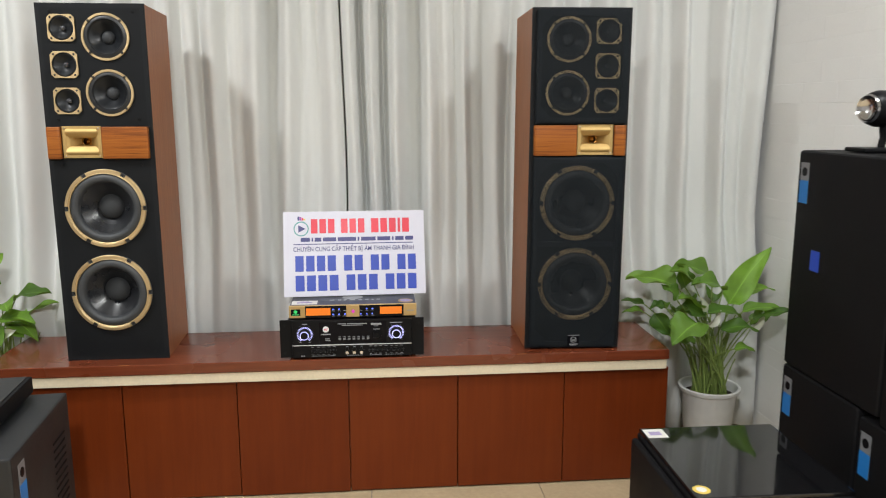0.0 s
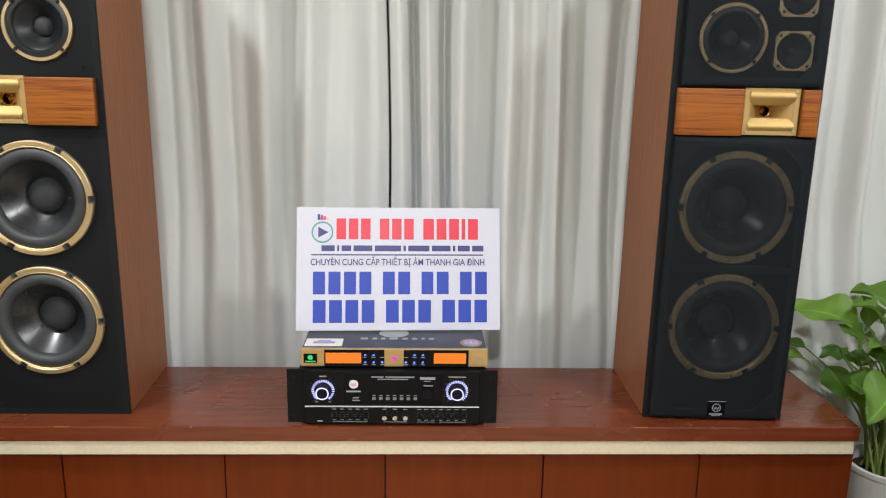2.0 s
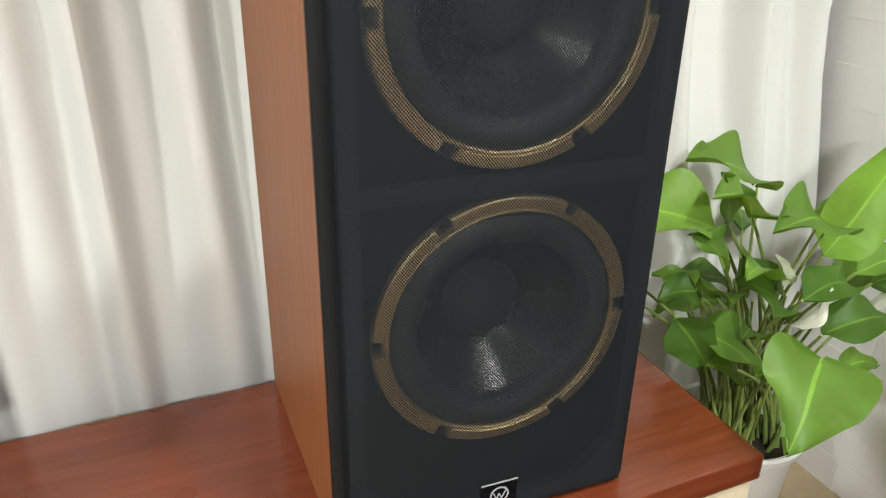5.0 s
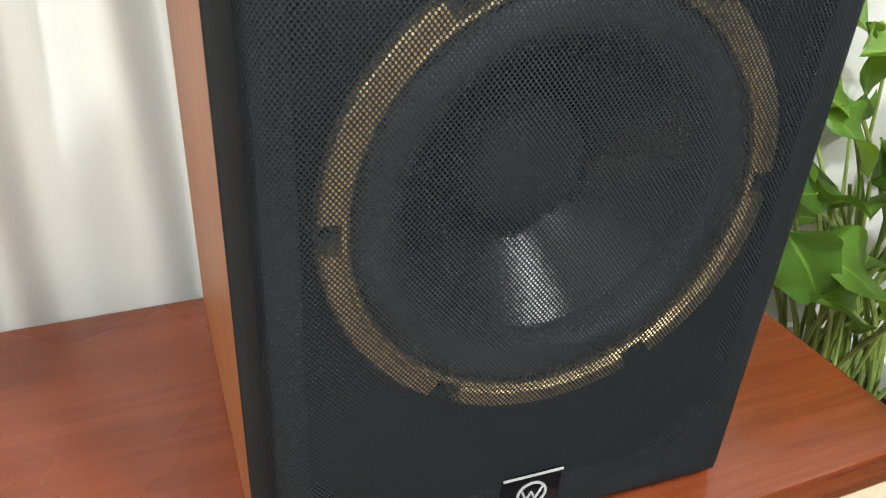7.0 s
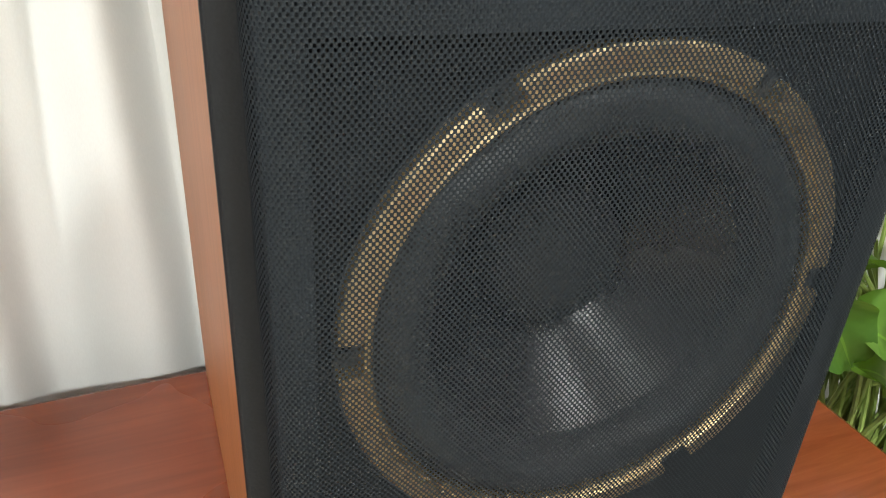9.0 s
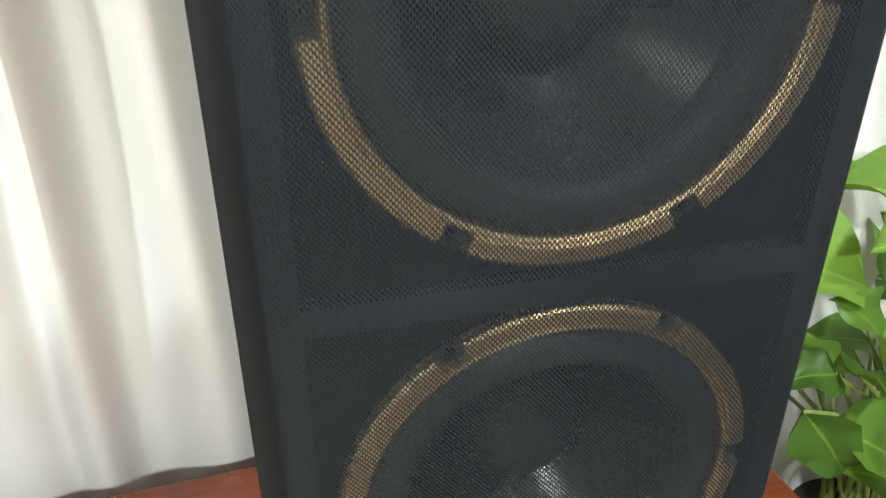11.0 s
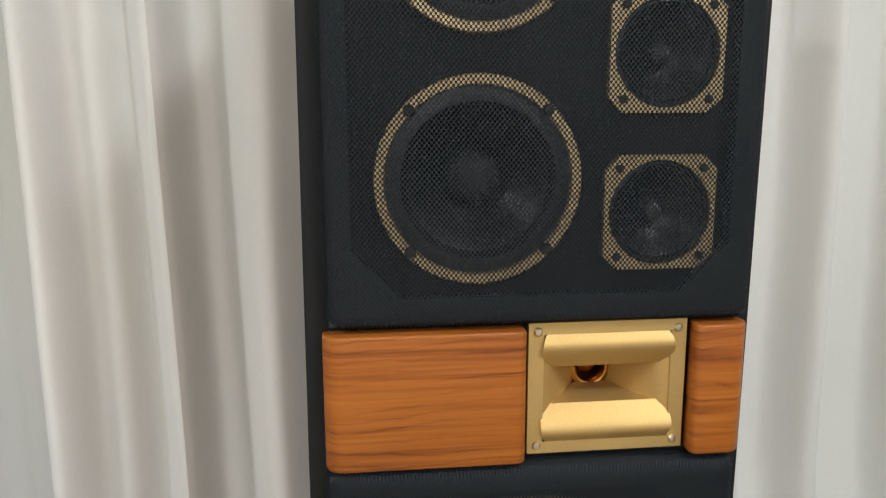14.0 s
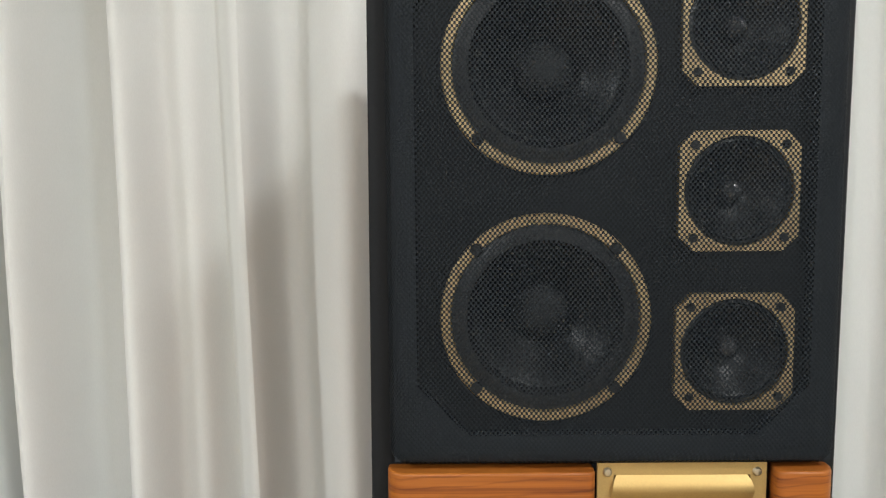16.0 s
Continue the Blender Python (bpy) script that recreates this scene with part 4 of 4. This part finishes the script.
STICKER_PURPLE = speckled("sticker_purple", (0.32, 0.05, 0.38), 0.4, 100, 0.05)
STICKER_YELLOW = speckled("sticker_yellow", (0.75, 0.55, 0.10), 0.4, 100, 0.05)
sign(pose(-0.749, 0.076, 0.6865, 0, 0, 4.2) @ pose(0, 0, 0, -16, 0, 0))


# ---- black boxes to either side ----
def stacked_box(m, w, d, h, label):
    """A plain loudspeaker cabinet; its face looks along -x. Origin: the far lower corner of the face."""
    e = thing("speaker_cabinet", m, label, "loudspeaker", "stack of black cabinets")
    part("body", box(0, d, -w, 0, 0.0, h, 0.012, segments=3), BOX_PAINT, e, smooth=True)
    s = part("sticker", box(-0.0008, 0.0006, -0.062, -0.018, h - 0.155, h - 0.035), STICKER_GREY, e, "grey and blue paper sticker")
    part("blue_field", box(-0.0014, -0.0006, -0.062, -0.018, h - 0.155, h - 0.088), STICKER_BLUE, s)
    bm = lathe([(0.013, 0.0), (0.013, 0.0008), (0, 0.001)], 0, 0, 24)
    bm.transform(pose(-0.0008, -0.040, h - 0.062, 0, 0, 90))
    part("mark", bm, AMP_BLACK, s)
    return e


up = stacked_box(pose(0.610, -0.305, 0.548, 0, 0, 2), 0.46, 0.40, 0.66, "black textured loudspeaker cabinet stacked on another, blue stickers")
part("blue_square", box(-0.0008, 0.0006, -0.150, -0.105, 0.315, 0.375), STICKER_DARKBLUE, up, "dark blue square sticker")
stacked_box(pose(0.610, -0.305, 0.0, 0, 0, 2), 0.385, 0.40, 0.545, "black textured loudspeaker cabinet on the floor, blue sticker")
stacked_box(pose(0.624, -0.697, 0.0, 0, 0, 2), 0.385, 0.40, 0.53, "black textured loudspeaker cabinet on the floor, blue sticker")
stacked_box(pose(0.628, -0.772, 0.533, 0, 0, 2), 0.46, 0.40, 0.66, "black textured loudspeaker cabinet stacked on another, blue stickers")


def spotlight(m):
    e = thing("spot_lamp", m, "small round black spot lamp with chrome face, on the cabinet", "lamp")
    part("base", box(-0.055, 0.075, -0.05, 0.05, 0.0, 0.012, 0.004), AMP_BLACK, e)
    part("yoke", tube([(0.02, 0, 0.01), (0.025, 0, 0.04), (0.02, 0, 0.075)], 0.010, sides=10), AMP_BLACK, e)
    bm = lathe([(0.030, -0.055), (0.042, -0.045), (0.050, -0.02), (0.050, 0.01), (0.040, 0.04), (0.02, 0.055), (0, 0.058)], 0, 0, 32)
    bm.transform(pose(0.015, 0, 0.118, 0, 0, -75))
    h = part("housing", bm, AMP_BLACK, e, smooth=True)
    bm = lathe([(0.040, -0.050), (0.036, -0.056), (0.030, -0.050), (0.018, -0.040), (0.0, -0.036)], 0, 0, 32)
    bm.transform(pose(0.015, 0, 0.118, 0, 0, -75))
    part("reflector", bm, CHROME, h, "bright chrome reflector", True)
    return e


spotlight(pose(0.735, -0.47, 1.21))


def subwoofer(m):
    e = thing("subwoofer", m, "low black subwoofer with a mirror-gloss top, on the floor", "subwoofer")
    W, D, Hh = 0.415, 0.43, 0.395
    part("body", box(0, W, -D, 0, 0.02, Hh - 0.012, 0.012, segments=3), BOX_PAINT, e, smooth=True)
    part("top", box(0.004, W - 0.004, -D + 0.004, -0.004, Hh - 0.012, Hh, 0.003), GLASS_BLACK, e, "mirror-gloss black top")
    part("side_cover", box(-0.022, 0.0, -D + 0.015, -0.015, 0.04, Hh - 0.022, 0.012, segments=3), BOX_PAINT, e, "black textured side cover", True)
    s = part("paper_label", box(0.010, 0.070, -0.075, -0.016, Hh, Hh + 0.0006), PAPER, e, "white paper label with purple print")
    part("label_print", box(0.022, 0.056, -0.058, -0.034, Hh + 0.0006, Hh + 0.0011), PURPLE_INK, s)
    g = part("gold_seal", turned([(0, Hh), (0.022, Hh), (0.022, Hh + 0.0007), (0, Hh + 0.0007)], 0.035, -0.385, 30), STICKER_YELLOW, e, "round gold seal")
    part("seal_centre", turned([(0, Hh + 0.0008), (0.013, Hh + 0.0008), (0.013, Hh + 0.0012), (0, Hh + 0.0012)], 0.035, -0.385, 24), PAPER, g)
    foot = None
    for x in (0.05, W - 0.05):
        for y in (-0.05, -D + 0.05):
            bm = turned([(0, 0), (0.02, 0), (0.018, 0.022), (0, 0.022)], 0, 0, 14)
            f = part("foot", bm, RUBBER, e) if foot is None else again(foot, "foot", e, Matrix())
            foot = foot or f
            f.matrix_local = pose(x, y, 0)
    return e


subwoofer(pose(0.112, -0.440, 0.0, 0, 0, 2))


def power_amp(m):
    e = thing("power_amplifier", m, "large grey metal amplifier case with side vents, on the floor", "amplifier")
    W, D, Hh = 0.46, 0.46, 0.5
    part("case", box(-W, 0, -D, 0, 0.0, Hh, 0.006), GREY_METAL, e)
    first = None
    for i in range(11):
        bm = box(0.0, 0.0025, -0.16, -0.06, 0, 0.006, 0.001)
        s = part("vent_slat", bm, BOX_PAINT, e) if first is None else again(first, "vent_slat", e, Matrix())
        first = first or s
        s.matrix_local = pose(0, 0, 0.18 + 0.022 * i)
    s = part("sticker", box(-0.0006, 0.0008, -0.42, -0.375, Hh - 0.15, Hh - 0.035), STICKER_GREY, e, "grey and blue paper sticker")
    part("blue_field", box(0.0006, 0.0014, -0.42, -0.375, Hh - 0.15, Hh - 0.09), STICKER_BLUE, s)
    bm = lathe([(0.013, 0.0), (0.013, 0.0008), (0, 0.001)], 0, 0, 24)
    bm.transform(pose(0.0008, -0.397, Hh - 0.062, 0, 0, -90))
    part("mark", bm, AMP_BLACK, s)
    return e


power_amp(pose(-1.585, -0.337, 0.0, 0, 0, 7.6))


def flat_player(m):
    e = thing("flat_player", m, "flat black player standing on the grey amplifier case", "player")
    part("case", box(-0.40, 0, -0.30, 0, 0.012, 0.06, 0.004), BOX_PAINT, e)
    part("lid", box(-0.39, -0.01, -0.29, -0.01, 0.06, 0.063, 0.001), GREY_METAL, e)
    foot = None
    for x in (-0.36, -0.04):
        for y in (-0.26, -0.04):
            bm = turned([(0, 0), (0.015, 0), (0.014, 0.013), (0, 0.013)], 0, 0, 14)
            f = part("foot", bm, RUBBER, e) if foot is None else again(foot, "foot", e, Matrix())
            foot = foot or f
            f.matrix_local = pose(x, y, 0)
    return e


flat_player(pose(-1.669, -0.362, 0.5, 0, 0, 7.6))


# ---- plants ----
def leaf_mesh(base, tip, width, normal, droop, fold_depth=0.16):
    """An ovate leaf from base to tip that arches and is creased along its rib."""
    bm = bmesh.new()
    base, tip = Vector(base), Vector(tip)
    along = tip - base
    L = along.length
    d = along.normalized()
    side = d.cross(Vector(normal)).normalized()
    up_v = side.cross(d).normalized()
    nl, nw = 14, 8
    rows = []
    for i in range(nl + 1):
        f = i / nl
        w = width * 0.55 * (math.sin(math.pi * min(1, f ** 0.62)) ** 0.7 * (1 - 0.30 * f) + 0.015) if 0 < f < 1 else 0.0015
        centre = base + d * L * f + up_v * (droop * L * math.sin(math.pi * f))
        wave = 0.03 * L * math.sin(7 * f + base.x * 40)
        row = []
        for j in range(nw + 1):
            s = j / nw * 2 - 1
            ripple = 0.10 * width * math.sin(10 * f + 3 * s + base.z * 60) * abs(s) ** 1.5
            row.append(bm.verts.new(centre + side * (w * s) + up_v * (abs(s) ** 1.3 * w * fold_depth * 2 + ripple) + side * wave * 0.3))
        rows.append(row)
    layer = bm.loops.layers.uv.new("leaf")
    for i in range(nl):
        for j in range(nw):
            corners = ((i, j), (i, j + 1), (i + 1, j + 1), (i + 1, j))
            face = bm.faces.new([rows[p][q] for p, q in corners])
            for loop, (p, q) in zip(face.loops, corners):
                loop[layer].uv = (q / nw, p / nl)
    return bm


def potted_plant(m, label, leaves, seed, extra, rim, flowers, pot=True):
    """leaves: (base, tip, width) of the big ones; extra: how many smaller fill the clump."""
    rng = random.Random(seed)
    e = thing("potted_plant", m, label, "plant")
    Hh = rim
    bm = turned([(0, 0.0), (0.082, 0.0), (0.086, 0.006), (0.104, Hh - 0.03), (0.107, Hh - 0.022), (0.116, Hh - 0.018), (0.119, Hh - 0.004), (0.115, Hh),
                 (0.108, Hh - 0.003), (0.104, Hh - 0.03), (0.102, Hh - 0.05)], 0, 0, 48)
    part("pot", bm, POT_WHITE, e, "white plastic pot with a rolled rim", True)
    part("soil", turned([(0, Hh - 0.035), (0.05, Hh - 0.037), (0.103, Hh - 0.042)], 0, 0, 28), SOIL, e)
    all_leaves = list(leaves)
    for i in range(extra):
        a = rng.uniform(0, 2 * math.pi)
        r = rng.uniform(0.05, 0.16)
        z = Hh + rng.uniform(0.20, 0.36)
        b = Vector((r * math.cos(a), r * math.sin(a) * 0.8, z))
        out = Vector((math.cos(a), math.sin(a) * 0.8, rng.uniform(-0.5, 0.5))).normalized()
        all_leaves.append((b, b + out * rng.uniform(0.10, 0.17), rng.uniform(0.05, 0.085)))
    for base, tip, width in all_leaves:
        base, tip = Vector(base), Vector(tip)
        d = (tip - base).normalized()
        facing = Vector((0, -0.35, 1)) if abs(d.z) < 0.8 else Vector((-d.x, -1, 0.35))
        part("leaf", leaf_mesh(base, tip, width, facing, rng.uniform(0.06, 0.16)), LEAF, e, smooth=True)
        root = Vector((rng.uniform(-0.055, 0.055), rng.uniform(-0.055, 0.055), Hh - 0.04))
        pts = []
        for k in range(8):
            f = k / 7
            mid = root.lerp(base, f)
            bend = math.sin(math.pi * f) * 0.16 * (Vector((base.x, base.y, 0)) - Vector((root.x, root.y, 0))).length
            out = Vector((base.x - root.x, base.y - root.y, 0))
            mid -= (out.normalized() if out.length > 1e-4 else Vector((0, 0, 0))) * bend
            mid.z += bend * 0.5
            pts.append(mid)
        part("stem", tube(pts, 0.0042, taper=0.55), STEM, e, smooth=True)
    for i in range(22):
        a, lean = rng.uniform(0, 2 * math.pi), rng.uniform(0.02, 0.11)
        root = Vector((rng.uniform(-0.06, 0.06), rng.uniform(-0.06, 0.06), Hh - 0.04))
        top = root + Vector((lean * math.cos(a), lean * math.sin(a), rng.uniform(0.16, 0.34)))
        part("stem", tube([root.lerp(top, k / 4) + Vector((0, 0, 0.02 * math.sin(k / 4 * math.pi))) for k in range(5)], 0.0038, taper=0.6), STEM, e, smooth=True)
    for base, tip in flowers:
        f = part("flower", leaf_mesh(base, tip, 0.034, (0.3, -1, 0.2), 0.08, 0.5), SPATHE, e, "white furled flower", True)
        root = Vector((rng.uniform(-0.04, 0.04), rng.uniform(-0.04, 0.04), Hh - 0.04))
        part("flower_stem", tube([root.lerp(Vector(base), k / 5) + Vector((0, 0, 0)) for k in range(6)], 0.003, taper=0.7), STEM, f, smooth=True)
    return e


def beside(pot, leaves):
    """Leaves given in the room, taken to their pot."""
    p = Vector((pot[0], pot[1], 0))
    return [(Vector(base) - p, Vector(tip) - p, width) for base, tip, width in leaves]


RIGHT_POT = (0.63, 0.30)
RIGHT_LEAVES = [
    ((0.655, 0.23, 0.60), (0.80, 0.22, 0.82), 0.10), ((0.455, 0.24, 0.668), (0.29, 0.35, 0.675), 0.135),
    ((0.65, 0.38, 0.665), (0.49, 0.37, 0.725), 0.13), ((0.50, 0.27, 0.655), (0.462, 0.26, 0.745), 0.085),
    ((0.524, 0.25, 0.674), (0.415, 0.213, 0.733), 0.105), ((0.62, 0.20, 0.665), (0.485, 0.17, 0.688), 0.105),
    ((0.46, 0.03, 0.580), (0.345, -0.05, 0.530), 0.13), ((0.545, 0.15, 0.583), (0.70, 0.20, 0.545), 0.07),
    ((0.60, 0.15, 0.515), (0.745, 0.15, 0.510), 0.075), ((0.70, 0.20, 0.575), (0.86, 0.20, 0.580), 0.06),
    ((0.74, 0.20, 0.55), (0.86, 0.15, 0.585), 0.085), ((0.657, 0.15, 0.445), (0.735, 0.15, 0.432), 0.045),
    ((0.362, 0.32, 0.575), (0.27, 0.33, 0.592), 0.042), ((0.352, 0.30, 0.552), (0.27, 0.31, 0.545), 0.038),
    ((0.465, 0.20, 0.605), (0.570, 0.19, 0.525), 0.115), ((0.405, 0.17, 0.545), (0.505, 0.16, 0.460), 0.095),
    ((0.41, 0.17, 0.495), (0.50, 0.18, 0.430), 0.065), ((0.355, 0.18, 0.578), (0.415, 0.17, 0.495), 0.072),
    ((0.40, 0.20, 0.600), (0.345, 0.21, 0.592), 0.058), ((0.445, 0.20, 0.625), (0.388, 0.22, 0.678), 0.080),
    ((0.415, 0.22, 0.585), (0.385, 0.28, 0.592), 0.060), ((0.47, 0.24, 0.560), (0.43, 0.16, 0.590), 0.075),
]
potted_plant(pose(*RIGHT_POT, 0), "green peace lily in a white plastic pot on the floor", beside(RIGHT_POT, RIGHT_LEAVES), 5, 8, 0.250,
             [((-0.075, -0.13, 0.53), (-0.035, -0.15, 0.595)), ((-0.075, -0.09, 0.57), (-0.10, -0.10, 0.635)), ((0.11, -0.09, 0.50), (0.15, -0.11, 0.58))])
LEFT_LEAVES = [
    ((0.07, -0.02, 0.66), (0.21, -0.05, 0.68), 0.085),
    ((0.0, 0.0, 0.72), (0.05, -0.05, 0.83), 0.09),
    ((0.02, -0.06, 0.58), (0.18, -0.12, 0.59), 0.085),
    ((0.0, -0.08, 0.56), (0.06, -0.2, 0.47), 0.10),
    ((-0.05, -0.05, 0.62), (-0.2, -0.1, 0.66), 0.10),
    ((0.02, -0.02, 0.62), (0.10, -0.14, 0.64), 0.09),
]
potted_plant(pose(-2.06, 0.24, 0), "green peace lily in a white pot beside the cabinet", LEFT_LEAVES, 9, 8, 0.27, [((0.05, -0.08, 0.54), (0.10, -0.1, 0.56))])


# ---- ceiling lights, with the added rear fill lamp ----
for x, y, z in LAMPS:
    e = thing("ceiling_and_fill_light", pose(x, y, z), "round white ceiling light out of view, switched on (rear one added as fill)", "ceiling light", "ceiling lights")
    part("frame", turned([(0.165, 0.09), (0.175, 0.012), (0.170, 0.004), (0.158, 0.006), (0.158, 0.09)], 0, 0, 36), CEILING_DULLED, e)
    part("diffuser", turned([(0.158, 0.010), (0.158, 0.014), (0.0, 0.014)], 0, 0, 36), PANEL_GLOW, e)


# ---- wall bricks and floor tiles ----
def brick_wall():
    bm = box(0.0, 0.012, 0.0008, 0.2192, 0.0008, 0.0742, 0.0008, segments=1)
    first = None
    for row in range(37):
        for col in range(7):
            y = 0.50 - 0.22 * (col + 1) + (0.11 if row % 2 else 0.0)
            if y + 0.22 > 0.57:
                continue
            b = part("brick", bm, WALL_WHITE, wall_right) if first is None else again(first, "brick", wall_right, Matrix())
            first = first or b
            b.matrix_local = pose(0.5743 + 0.0005 * ((row * 7 + col * 3) % 3) / 2, y, 0.075 * row)


def floor_tiles():
    floor = bpy.data.objects["floor"]
    first = None
    for i in range(7):
        for j in range(9):
            bm = box(0.0015, 0.5985, 0.0015, 0.5985, -0.006, 0.0, 0.001, segments=1) if first is None else None
            t = part("tile", bm, FLOOR_TILE, floor) if first is None else again(first, "tile", floor, Matrix())
            first = first or t
            t.matrix_local = pose(-3.0 + 0.6 * i - 0.45, -4.6 + 0.6 * j, 0)


brick_wall()
floor_tiles()
